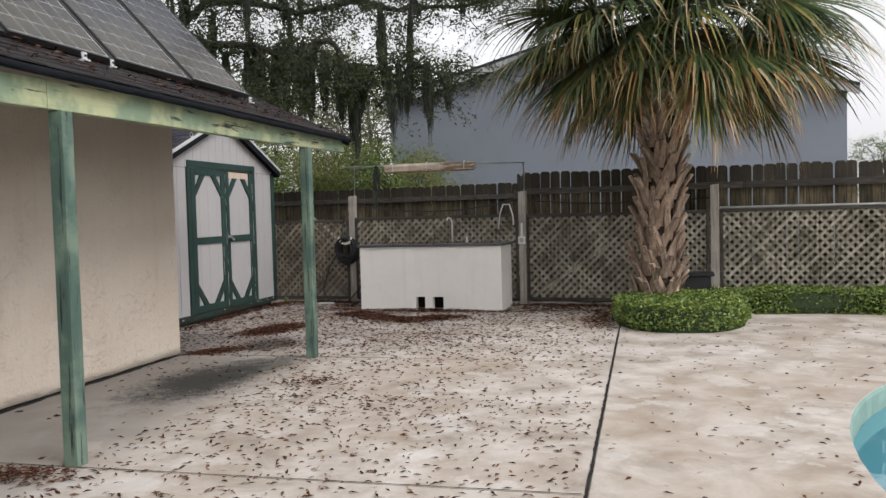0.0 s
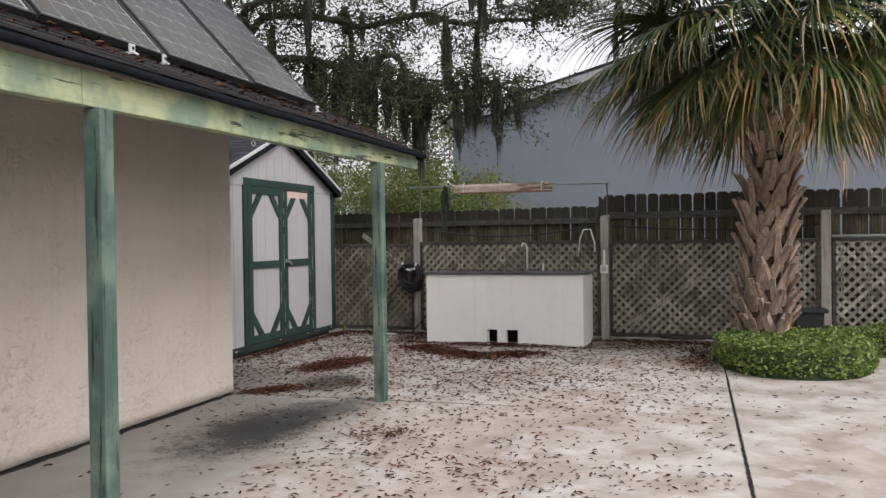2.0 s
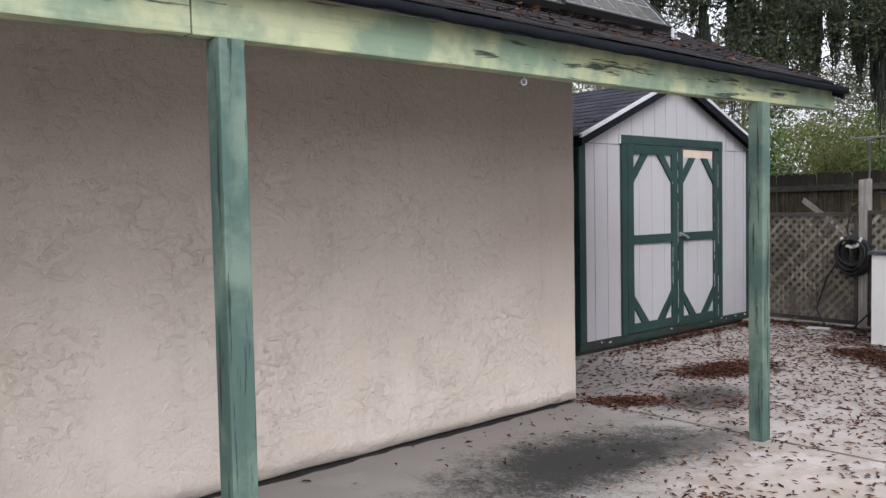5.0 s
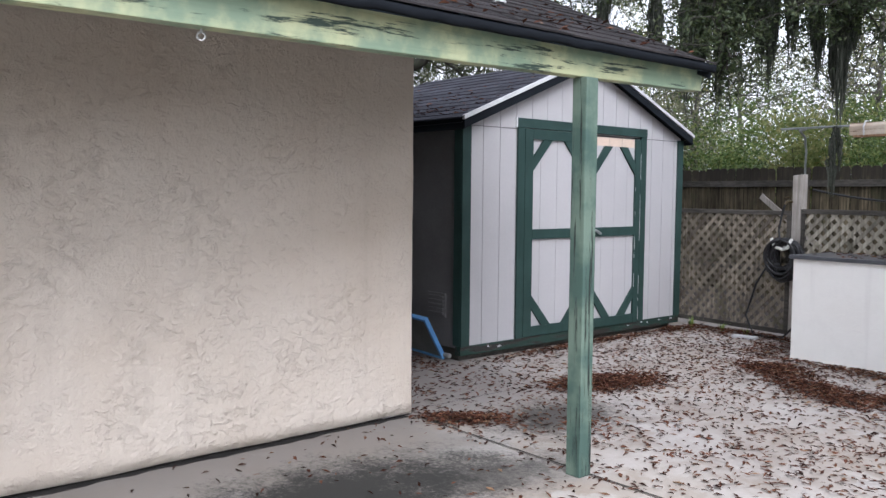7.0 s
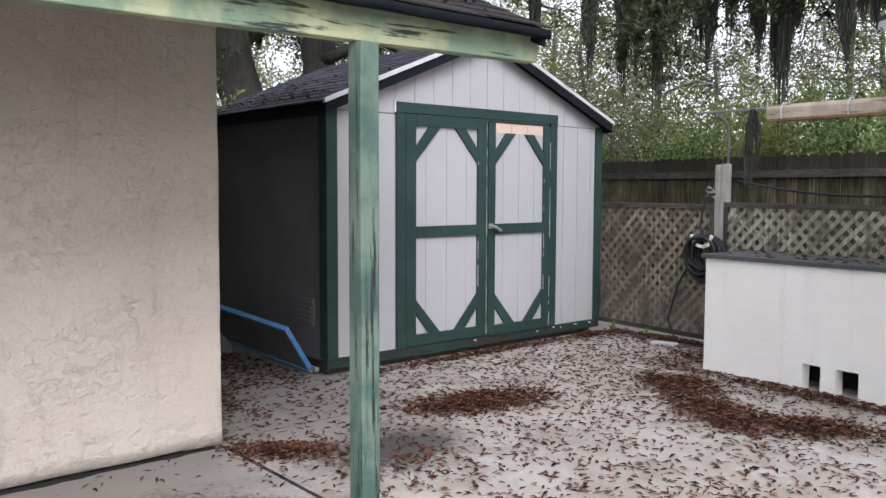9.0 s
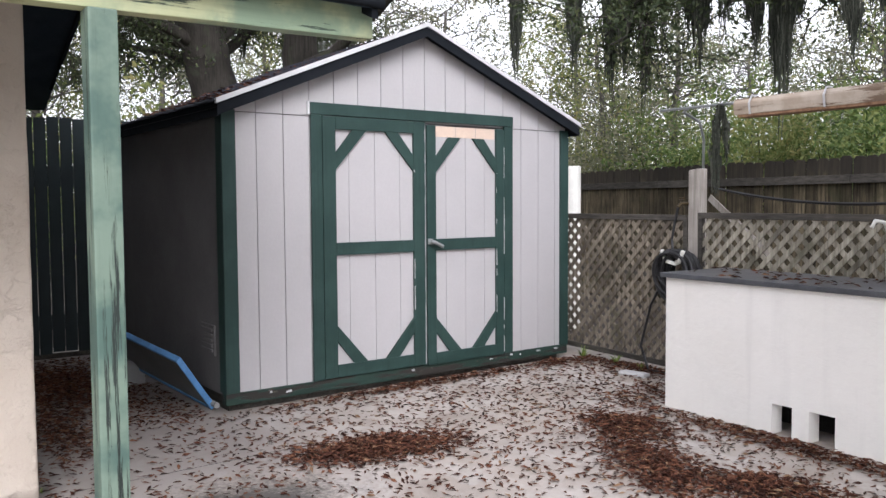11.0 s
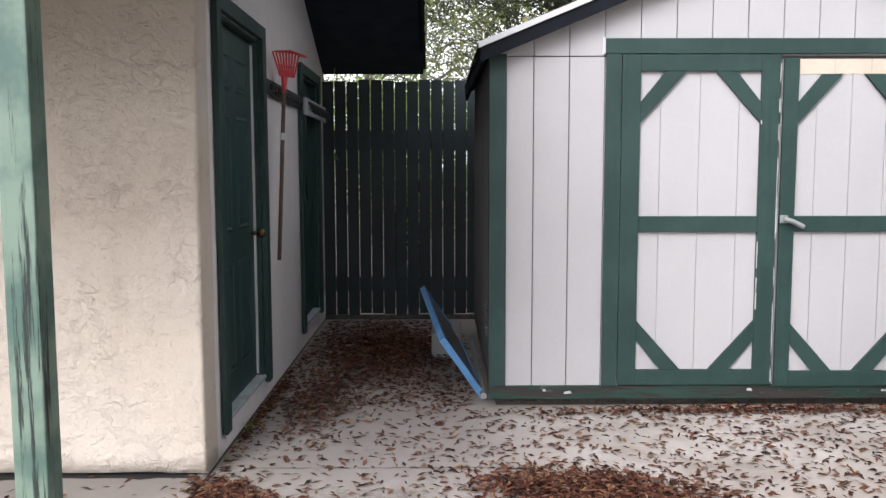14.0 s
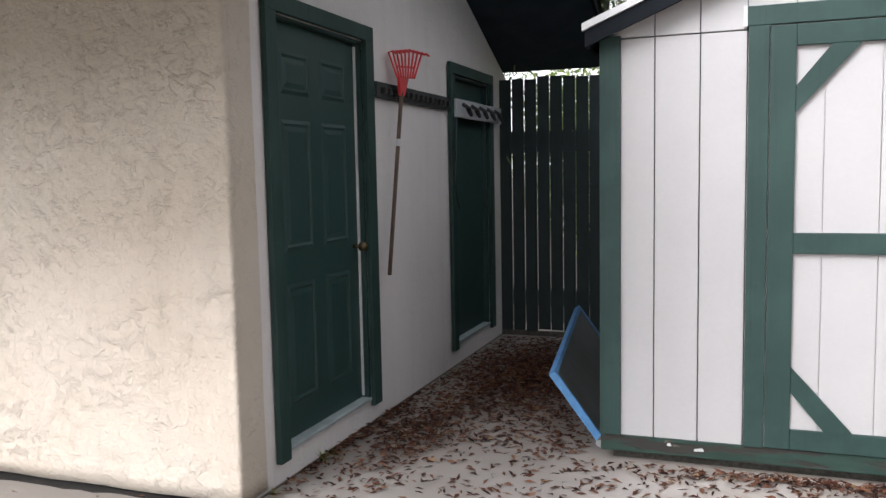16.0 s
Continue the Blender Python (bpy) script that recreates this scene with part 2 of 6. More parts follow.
M["shingle_brown"] = shingle_mat("porch_shingle", (0.013, 0.0115, 0.012), (0.046, 0.040, 0.039))
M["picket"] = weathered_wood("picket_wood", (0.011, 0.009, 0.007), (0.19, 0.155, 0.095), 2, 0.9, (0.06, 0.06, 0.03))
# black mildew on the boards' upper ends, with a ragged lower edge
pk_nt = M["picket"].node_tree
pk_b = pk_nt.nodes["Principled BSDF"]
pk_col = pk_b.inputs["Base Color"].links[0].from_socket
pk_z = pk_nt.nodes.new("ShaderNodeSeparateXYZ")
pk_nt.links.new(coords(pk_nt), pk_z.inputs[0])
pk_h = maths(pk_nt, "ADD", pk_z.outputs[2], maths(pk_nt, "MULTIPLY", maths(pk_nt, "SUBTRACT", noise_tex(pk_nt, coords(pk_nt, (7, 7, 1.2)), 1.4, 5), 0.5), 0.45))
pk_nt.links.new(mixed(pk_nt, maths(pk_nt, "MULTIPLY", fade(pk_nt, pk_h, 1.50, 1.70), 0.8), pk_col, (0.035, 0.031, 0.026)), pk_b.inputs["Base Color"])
M["rail_wood"] = weathered_wood("rail_wood", (0.035, 0.032, 0.028), (0.11, 0.10, 0.085), 0, 0.4)
M["lattice"] = weathered_wood("lattice_wood", (0.12, 0.11, 0.085), (0.47, 0.43, 0.345), 2, 0.6, (0.08, 0.075, 0.045))
# darker, browner variant of the lattice wood for the shed-side panel
M["lattice_brown"] = weathered_wood("brown_lattice_wood", (0.08, 0.068, 0.052), (0.33, 0.285, 0.22), 2, 0.6, (0.07, 0.07, 0.04))
M["post_wood"] = weathered_wood("fence_post_wood", (0.20, 0.18, 0.155), (0.50, 0.46, 0.41), 2, 0.3)
M["green_slat"] = plain("green_slat_paint", (0.006, 0.016, 0.0175), 0.65, vary=0.3)
M["countertop"] = plain("slate_countertop", (0.075, 0.078, 0.085), 0.35, vary=0.4, scale=9.0)
# near-black for joint dirt, and for shade put into gaps and holes
M["hole_dark"] = plain("dirt_and_shade_dark", (0.03, 0.028, 0.026), 0.95)
M["nb_wall"] = plain("blue_grey_stucco", (0.20, 0.225, 0.26), 0.9, vary=0.06, scale=1.5, bump=0.3)
M["nb_trim"] = plain("grey_trim", (0.38, 0.39, 0.40), 0.7, vary=0.1)
M["pipe"] = plain("galvanised_pipe", (0.35, 0.37, 0.36), 0.45, 0.7, vary=0.2)
M["black_rubber"] = plain("black_rubber", (0.012, 0.012, 0.013), 0.5, vary=0.3)
M["soil"] = plain("soil", (0.036, 0.027, 0.021), 1.0, vary=0.4, scale=2.0)
M["soffit"] = plain("soffit_paint", (0.03, 0.04, 0.05), 0.95, vary=0.2)
for dull in ("dark_fascia", "soffit", "hole_dark"):
    M[dull].node_tree.nodes["Principled BSDF"].inputs["Specular IOR Level"].default_value = 0.08


# ---- mesh tools ----
def add_box(bm, x0, x1, y0, y1, z0, z1, m=None):
    vs = [bm.verts.new((x, y, z)) for x in (x0, x1) for y in (y0, y1) for z in (z0, z1)]
    for q in ((0, 1, 3, 2), (4, 6, 7, 5), (0, 4, 5, 1), (2, 3, 7, 6), (0, 2, 6, 4), (1, 5, 7, 3)):
        bm.faces.new([vs[i] for i in q])
    if m is not None:
        bmesh.ops.transform(bm, matrix=m, verts=vs)
    return vs


def box_bm(x0, x1, y0, y1, z0, z1, bevel=0.0, m=None):
    bm = bmesh.new()
    add_box(bm, x0, x1, y0, y1, z0, z1)
    if bevel:
        bmesh.ops.bevel(bm, geom=bm.edges[:], offset=bevel, segments=2, affect="EDGES", profile=0.6)
    if m is not None:
        bmesh.ops.transform(bm, matrix=m, verts=bm.verts)
    return bm


def prism_bm(outline, axis, lo, hi, bevel=0.0):
    """An outline in the two other axes (in xyz order), pushed from lo to hi along the axis."""
    bm = bmesh.new()

    def at(p, q):
        p = list(p)
        p.insert(axis, q)
        return p
    a = [bm.verts.new(at(p, lo)) for p in outline]
    b = [bm.verts.new(at(p, hi)) for p in outline]
    n = len(outline)
    bm.faces.new(a)
    bm.faces.new(b[::-1])
    for i in range(n):
        bm.faces.new((a[i], b[i], b[(i + 1) % n], a[(i + 1) % n]))
    bmesh.ops.recalc_face_normals(bm, faces=bm.faces)
    if bevel:
        bmesh.ops.bevel(bm, geom=bm.edges[:], offset=bevel, segments=2, affect="EDGES")
    return bm


def tube(bm, pts, r, sides=8, r_end=None, closed=False):
    pts = [Vector(p) for p in pts]
    rings = []
    side = None
    for i, p in enumerate(pts):
        d = (pts[min(i + 1, len(pts) - 1)] - pts[max(i - 1, 0)])
        d = d.normalized() if d.length > 1e-9 else Vector((0, 0, 1))
        if side is None:
            side = d.orthogonal().normalized()
        side = (side - d * side.dot(d)).normalized()
        up = d.cross(side)
        rr = r if r_end is None else r + (r_end - r) * i / max(1, len(pts) - 1)
        rings.append([bm.verts.new(p + rr * (math.cos(a) * side + math.sin(a) * up)) for a in (2 * math.pi * k / sides for k in range(sides))])
    for a, b in zip(rings, rings[1:]):
        for k in range(sides):
            bm.faces.new((a[k], a[(k + 1) % sides], b[(k + 1) % sides], b[k]))
    bm.faces.new(rings[0][::-1])
    bm.faces.new(rings[-1])


def mesh_of(bm, name, material, smooth=False):
    me = bpy.data.meshes.new(name)
    bm.normal_update()
    bm.to_mesh(me)
    bm.free()
    me.materials.append(material)
    if smooth:
        me.polygons.foreach_set("use_smooth", [True] * len(me.polygons))
    return me


def part(name, bm, material, parent, label="", smooth=False):
    ob = new(name, mesh_of(bm, name, material, smooth))
    ob.parent = parent
    if label:
        ob["label"] = label
    return ob


def piece(name, mesh, parent, m):
    """One more object on a shared mesh."""
    ob = new(name, mesh)
    ob.parent = parent
    ob.matrix_basis = m
    return ob


def thing(name, m, label, category, group="", kind=""):
    ob = new(name)
    ob.matrix_basis = m
    return tagged(ob, label, category, group, kind)


def solid(name, bm, material, label, category, kind="structure", m=None, smooth=False, group=""):
    ob = new(name, mesh_of(bm, name, material, smooth))
    if m is not None:
        ob.matrix_basis = m
    return tagged(ob, label, category, group, kind)


def wall_with_openings(length, height, thick, openings):
    """A wall along +x from 0 to length, its face at y=0 and its body behind, at y>0. openings: (x0, x1, z0, z1)."""
    xs = sorted({0, length, *[v for o in openings for v in o[:2]]})
    zs = sorted({0, height, *[v for o in openings for v in o[2:]]})
    bm = bmesh.new()
    for x0, x1 in zip(xs, xs[1:]):
        for z0, z1 in zip(zs, zs[1:]):
            cx, cz = (x0 + x1) / 2, (z0 + z1) / 2
            if not any(o[0] < cx < o[1] and o[2] < cz < o[3] for o in openings):
                add_box(bm, x0, x1, 0, thick, z0, z1)
    bmesh.ops.remove_doubles(bm, verts=bm.verts, dist=1e-5)
    seen = {}
    for f in bm.faces:
        seen.setdefault(tuple(round(c, 4) for c in f.calc_center_median()), []).append(f)
    bmesh.ops.delete(bm, geom=[f for g in seen.values() if len(g) > 1 for f in g], context="FACES")
    bmesh.ops.recalc_face_normals(bm, faces=bm.faces)
    return bm


# ---- ground, patio and pool ----
def build_ground():
    # the lawn and soil all round, with the pool's shell let in below the patio
    bm = bmesh.new()
    r = 1200
    outer = [(-r, -r), (r, -r), (r, r), (-r, r)]
    inner = [(-4.6, -14), (16, -14), (16, 4.45), (-4.6, 5.4)]
    a = [bm.verts.new((x, y, -0.03)) for x, y in outer]
    b = [bm.verts.new((x, y, -0.03)) for x, y in inner]
    for i in range(4):
        bm.faces.new((a[i], a[(i + 1) % 4], b[(i + 1) % 4], b[i]))
    solid("ground", bm, M["soil"], "bare brown soil and leaf mould beyond the yard", "ground")


POOL_C, POOL_R = (7.75, -3.1), (2.14, 3.3)


def pool_ring(z, grow=0.0, n=56):
    return [(POOL_C[0] + (POOL_R[0] + grow) * math.cos(2 * math.pi * k / n), POOL_C[1] + (POOL_R[1] + grow) * math.sin(2 * math.pi * k / n), z) for k in range(n)]


def slab_bm(x0, x1, y0, y1, hole=False, back=None):
    """A cast slab with slightly rounded arrises; hole: lets the pool in."""
    bm = bmesh.new()
    g = 0.006
    y1b = back or (y1, y1)
    top = [(x0 + g, y0 + g), (x1 - g, y0 + g), (x1 - g, y1b[1] - g), (x0 + g, y1b[0] - g)]
    n = len(top)
    rows = []
    for z, inset in ((0.0, 0.008), (-0.006, 0.0), (-0.12, 0.0)):
        cx, cy = (x0 + x1) / 2, (y0 + y1) / 2
        rows.append([bm.verts.new((x - math.copysign(inset, x - cx), y - math.copysign(inset, y - cy), z)) for x, y in top])
    for a, b in zip(rows, rows[1:]):
        for i in range(n):
            bm.faces.new((a[i], b[i], b[(i + 1) % n], a[(i + 1) % n]))
    if hole:
        ring = [bm.verts.new(p) for p in pool_ring(0.0)]
        edges = [bm.edges.get((rows[0][i], rows[0][(i + 1) % n])) for i in range(n)]
        edges += [bm.edges.new((ring[i], ring[(i + 1) % len(ring)])) for i in range(len(ring))]
        bmesh.ops.triangle_fill(bm, edges=edges, use_beauty=True, use_dissolve=False)
    else:
        bm.faces.new(rows[0])
    bmesh.ops.recalc_face_normals(bm, faces=bm.faces)
    return bm


def build_patio():
    patio = thing("pavement", pose(0, 0, 0), "weathered pale concrete patio strewn with dry leaves", "patio", kind="structure")
    for x0, x1, y0, y1, hole, back in (
            (-4.6, 4.25, -14, -3.5, False, None), (-4.6, 4.25, -3.5, 0.0, False, None),
            (-4.6, 4.25, 0.0, 5.0, False, (5.35, 4.75)), (4.25, 16, -14, 4.5, True, (4.7, 4.2))):
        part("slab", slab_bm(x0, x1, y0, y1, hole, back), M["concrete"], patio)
    # dark dirt in the joints
    bm = bmesh.new()
    for x0, x1, y0, y1 in ((4.23, 4.27, -14, 4.4), (-4.5, 4.23, -3.52, -3.48), (-4.5, 4.23, -0.02, 0.02)):
        add_box(bm, x0, x1, y0, y1, -0.1, -0.007)
    part("joint_filler", bm, M["soil"], patio, "dark dirt packed in the slab joints")
    rnd = random.Random(61)
    def crumb(at, lo, hi, along_y, w):
        n = int((hi - lo) / 0.05)
        a = [(at + w * (0.35 + 0.65 * rnd.random()), lo + (hi - lo) * k / n) for k in range(n + 1)]
        b = [(at - w * (0.35 + 0.65 * rnd.random()), lo + (hi - lo) * k / n) for k in range(n + 1)]
        ring = a + b[::-1]
        bm2 = bmesh.new()
        lo_v = [bm2.verts.new((x, y, 0.0035) if along_y else (y, x, 0.0035)) for x, y in ring]
        m = n + 1
        for k in range(n):
            bm2.faces.new((lo_v[k], lo_v[k + 1], lo_v[2 * m - 2 - k], lo_v[2 * m - 1 - k]))
        bmesh.ops.recalc_face_normals(bm2, faces=bm2.faces)
        part("joint_dirt", bm2, M["hole_dark"], patio, "ragged dark dirt along a joint")
    crumb(4.25, -8.0, 1.75, True, 0.013)
    crumb(-3.5, 0.05, 4.23, False, 0.007)
    crumb(0.0, 0.05, 2.6, False, 0.008)
    crumb(-0.09, 0.15, 1.5, True, 0.004)


def build_pool():
    pool = thing("swimming_pool", pose(0, 0, 0), "curved swimming pool with pale blue-green water", "pool")
    bm = bmesh.new()
    n = 56
    rows = [[bm.verts.new(p) for p in pool_ring(z, gr)] for z, gr in ((-0.002, 0.0), (-0.03, -0.012), (-1.2, -0.03), (-1.5, -0.4))]
    for a, b in zip(rows, rows[1:]):
        for i in range(n):
            bm.faces.new((a[i], a[(i + 1) % n], b[(i + 1) % n], b[i]))
    bm.faces.new(rows[-1])
    part("basin", bm, M["pool_wall"], pool, "grey-green plaster basin")
    bm = bmesh.new()
    bm.faces.new([bm.verts.new(p) for p in pool_ring(-0.16, -0.016)])
    part("water", bm, M["water"], pool, "still pale turquoise water")


M["pool_wall"] = plain("pool_plaster", (0.20, 0.31, 0.27), 0.7, vary=0.2)
water_m, water_nt, water_b = base_mat("pool_water", 0.03)
water_b.inputs["Base Color"].default_value = (0.07, 0.24, 0.29, 1)
bumped(water_nt, water_b, noise_tex(water_nt, coords(water_nt), 3.0, 2), 0.05, 0.02)
M["water"] = water_m
build_ground()
build_patio()
build_pool()


# ---- house ----
EAVE_X, EAVE_Z, ROOF_END = 1.52, 2.185, 0.94
SLOPE = 0.45
RIDGE_X = -1.5
FAR_EAVE = -4.2


def roof_z(x):
    return EAVE_Z + (EAVE_X - x) * SLOPE if x > RIDGE_X else EAVE_Z + (EAVE_X - 2 * RIDGE_X + x) * SLOPE


DOORS = ((0.36, 1.28, 0.13, 2.13), (2.75, 3.60, 0.15, 2.10))


def build_house():
    house = thing("house", pose(0, 0, 0), "low stucco house with a shingled porch roof", "house", kind="structure")
    # long wall under the porch, its outer face at x=0
    part("wall", box_bm(-0.2, -0.02, -13.8, -0.201, 0.014, 2.8), M["stucco"], house, "block wall behind the stucco")
    # the stucco coat, uneven by a few millimetres, rounded at the corner
    prof = [(0.0, -13.8 + 0.09 * k, 1.0, 0.0) for k in range(int(13.72 / 0.09))]
    prof += [(0.0, -0.05, 1.0, 0.0), (0.0, -0.024, 1.0, 0.0)] + [(-0.018 + 0.018 * math.cos(radians(t)), -0.018 + 0.018 * math.sin(radians(t)), math.cos(radians(t)), math.sin(radians(t))) for t in (15, 40, 65, 90)]
    prof += [(-0.026, 0.0, 0.0, 1.0), (-0.05, 0.0, 0.0, 1.0), (-0.10, 0.0, 0.0, 1.0), (-0.2, 0.0, 0.0, 1.0)]
    zs = [0.012 + 2.78 * k / 34 for k in range(35)]
    bm = bmesh.new()
    grid = []
    for px, py, nx, ny in prof:
        col = []
        for i, z in enumerate(zs):
            d = 0.006 * noise.noise(Vector((py * 1.6 + px * 3, z * 1.6, 1.3))) + 0.003 * noise.noise(Vector((py * 6 + px * 9, z * 6, 7.7)))
            if ny > 0.5:
                d = min(d, 0.002)
            zz = z + (0.012 * (0.5 + noise.noise(Vector((py * 3.1, 0.3, 5.5)))) if i == 0 else 0)
            col.append(bm.verts.new((px + nx * d, py + ny * d, zz)))
        grid.append(col)
    for c0, c1 in zip(grid, grid[1:]):
        for i in range(len(zs) - 1):
            bm.faces.new((c0[i], c1[i], c1[i + 1], c0[i + 1]))
    low = [bm.verts.new((c[0].co.x - 0.018 * n[2], c[0].co.y - 0.018 * n[3], c[0].co.z)) for c, n in zip(grid, prof)]
    for k in range(len(grid) - 1):
        bm.faces.new((low[k], low[k + 1], grid[k + 1][0], grid[k][0]))
    part("stucco_coat", bm, M["stucco"], house, "beige rough-trowelled stucco", True)
    part("footing", box_bm(-0.19, -0.05, -13.7, -0.21, 0.0, 0.0135), M["hole_dark"], house, "dark filler for the shaded gap under the stucco")
    # ragged dark strip on the slab stands in for the gap's shade
    rnd = random.Random(31)
    edge = [(0.012 + 0.03 * rnd.random() ** 2 + 0.012 * (1 + math.sin(k * 0.37)), -13.6 + 13.55 * k / 170) for k in range(171)]
    part("dirt_line", prism_bm([(-0.03, -0.05), (-0.03, -13.6)] + edge, 2, 0.0005, 0.004), M["hole_dark"], house, "dark strip standing in for the shaded gap at the wall's foot")
    # the end wall with the two doors, face at y=0, running to -x
    bm = wall_with_openings(4.16, 2.2, 0.2, [(a - 0.034, b - 0.034, c, d) for a, b, c, d in DOORS])
    bmesh.ops.transform(bm, matrix=Matrix(((-1, 0, 0, -0.04), (0, -1, 0, -0.0045), (0, 0, 1, 0.0), (0, 0, 0, 1))), verts=bm.verts)
    bmesh.ops.recalc_face_normals(bm, faces=bm.faces)
    part("wall", bm, M["stucco_fine"], house, "smoother grey-white stucco end wall")
    bm = prism_bm([(-0.04, 2.2001), (-4.204, 2.2001), (-4.204, roof_z(-4.19) - 0.12), (RIDGE_X, roof_z(RIDGE_X) - 0.12), (-0.04, roof_z(-0.04) - 0.12)], 1, -0.2, -0.0045)
    part("gable", bm, M["stucco_fine"], house, "stucco gable")
    bm = box_bm(-4.2, -4.0, -13.8, -0.2, 0.0, 2.3)
    part("wall", bm, M["stucco_fine"], house)
    bm = box_bm(-4.0, -0.2, -13.8, -13.6, 0.0, 2.3)
    part("wall", bm, M["stucco_fine"], house)
    for sx, (xa, xb) in ((1, (EAVE_X, RIDGE_X)), (-1, (FAR_EAVE, RIDGE_X))):
        za, zb = roof_z(xa), roof_z(RIDGE_X)
        bm = prism_bm([(xa, za - 0.02), (xb, zb - 0.02), (xb, zb - 0.065), (xa, za - 0.065)], 1, -13.9, ROOF_END - 0.02)
        part("roof_deck", bm, M["soffit"], house, "dark-painted roof boards")
        # courses of shingles
        bm = bmesh.new()
        run = math.hypot(xb - xa, zb - za)
        courses = int(run / 0.14)
        rnd = random.Random(5 + sx)
        for c in range(courses):
            y = -13.9
            while y < ROOF_END:
                w = rnd.uniform(0.2, 0.36)
                y2 = min(y + w, ROOF_END + rnd.uniform(-0.004, 0.01))
                f0, f1 = c / courses, min(1.0, (c + 1.25) / courses)
                lift = rnd.uniform(0.008, 0.013)
                p = []
                for f, h in ((f0, lift), (f1, 0.003)):
                    for yy in (y + 0.002, y2 - 0.002):
                        p.append((xa + (xb - xa) * f + (0.018 * sx if f == f0 and c == 0 else 0), yy, za + (zb - za) * f - 0.018 + h))
                top = [bm.verts.new(q) for q in (p[0], p[1], p[3], p[2])]
                low = [bm.verts.new((q[0], q[1], q[2] - 0.008)) for q in (p[0], p[1])]
                bm.faces.new(top if sx > 0 else top[::-1])
                bm.faces.new((low[0], low[1], top[1], top[0]))
                y = y2
        ob = part("shingles", bm, M["shingle_brown"], house, "grey-brown asphalt shingles littered with leaves")
        ob["kind"] = "stuff"
    # fascia at the eave behind the beam and on the rakes
    for sx in (1, -1):
        xa, xb = (EAVE_X, RIDGE_X) if sx > 0 else (FAR_EAVE, RIDGE_X)
        za, zb = roof_z(xa), roof_z(RIDGE_X)
        part("rake_board", prism_bm([(xa, za - 0.025), (xb, zb - 0.025), (xb, zb - 0.17), (xa, za - 0.10 + (0.05 if sx < 0 else 0.0))], 1, ROOF_END - 0.045, ROOF_END - 0.019), M["dark_fascia"], house)
    rnd = random.Random(8)
    bm = bmesh.new()
    rows = []
    for k in range(191):
        y, sag = -13.9 + (ROOF_END + 13.9) * k / 190, rnd.uniform(0, 0.012)
        rows.append([bm.verts.new(q) for q in ((EAVE_X - 0.02, y, EAVE_Z - 0.012), (EAVE_X + 0.022, y, EAVE_Z - 0.022 - sag * 0.4), (EAVE_X + 0.018, y, EAVE_Z - 0.05 - sag), (EAVE_X + 0.004, y, EAVE_Z - 0.056 - sag), (EAVE_X + 0.001, y, EAVE_Z - 0.03))])
    for r0, r1 in zip(rows, rows[1:]):
        for i in range(4):
            bm.faces.new((r0[i], r0[i + 1], r1[i + 1], r1[i]))
    bmesh.ops.recalc_face_normals(bm, faces=bm.faces)
    part("eave_edge", bm, M["dark_fascia"], house, "black drooping edge of the roofing felt", True)
    part("fascia", box_bm(FAR_EAVE - 0.04, FAR_EAVE - 0.005, -13.9, ROOF_END - 0.05, roof_z(FAR_EAVE) - 0.055, roof_z(FAR_EAVE) - 0.03), M["dark_fascia"], house)


def build_porch():
    porch = thing("porch_frame", pose(0, 0, 0), "green-painted timber porch beam with flaking paint on two posts", "porch")
    tilt = Matrix.Rotation(0.012, 4, "X")
    for y0, y1 in ((-3.575, 0.945), (-8.6, -3.58)):
        bm = box_bm(1.375, 1.446, y0, y1, -0.002, 0.155, 0.004)
        bmesh.ops.subdivide_edges(bm, edges=[e for e in bm.edges if abs(e.verts[0].co.y - e.verts[1].co.y) > 1], cuts=24)
        rnd = random.Random(3)
        for v in bm.verts:
            v.co.z += 0.006 * math.sin(v.co.y * 1.7) * 0.5 + rnd.uniform(-0.0015, 0.0015)
        bmesh.ops.transform(bm, matrix=Matrix.Translation((0, 0, 2.012)) @ tilt, verts=bm.verts)
        part("beam", bm, M["beam_paint"], porch, "pale green beam with peeling paint")
    for y in (-0.05, -3.46, -6.9):
        top = 2.007 + 0.012 * y
        bm = box_bm(1.385, 1.475, y - 0.045, y + 0.045, 0.001, top, 0.006)
        part("post", bm, M["post_paint"], porch, "dark green square post with cracks")


build_house()
build_porch()


# ---- fences ----
FENCE_A, FENCE_B = Vector((-3.6, 5.07, 0)), Vector((12.0, 3.512, 0))
FDIR = (FENCE_B - FENCE_A).normalized()
FANG = math.atan2(FDIR.y, FDIR.x)


def fence_m(x, back=0.0):
    """The pose on the back fence's line at world x, its local x along the fence and y behind it."""
    y = FENCE_A.y + (x - FENCE_A.x) * FDIR.y / FDIR.x
    return Matrix.Translation((x, y, 0)) @ Matrix.Rotation(FANG, 4, "Z") @ Matrix.Translation((0, back, 0))


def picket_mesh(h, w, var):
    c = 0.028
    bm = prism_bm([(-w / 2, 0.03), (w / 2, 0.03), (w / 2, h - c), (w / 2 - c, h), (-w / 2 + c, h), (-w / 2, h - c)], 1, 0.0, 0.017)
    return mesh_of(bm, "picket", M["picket"])


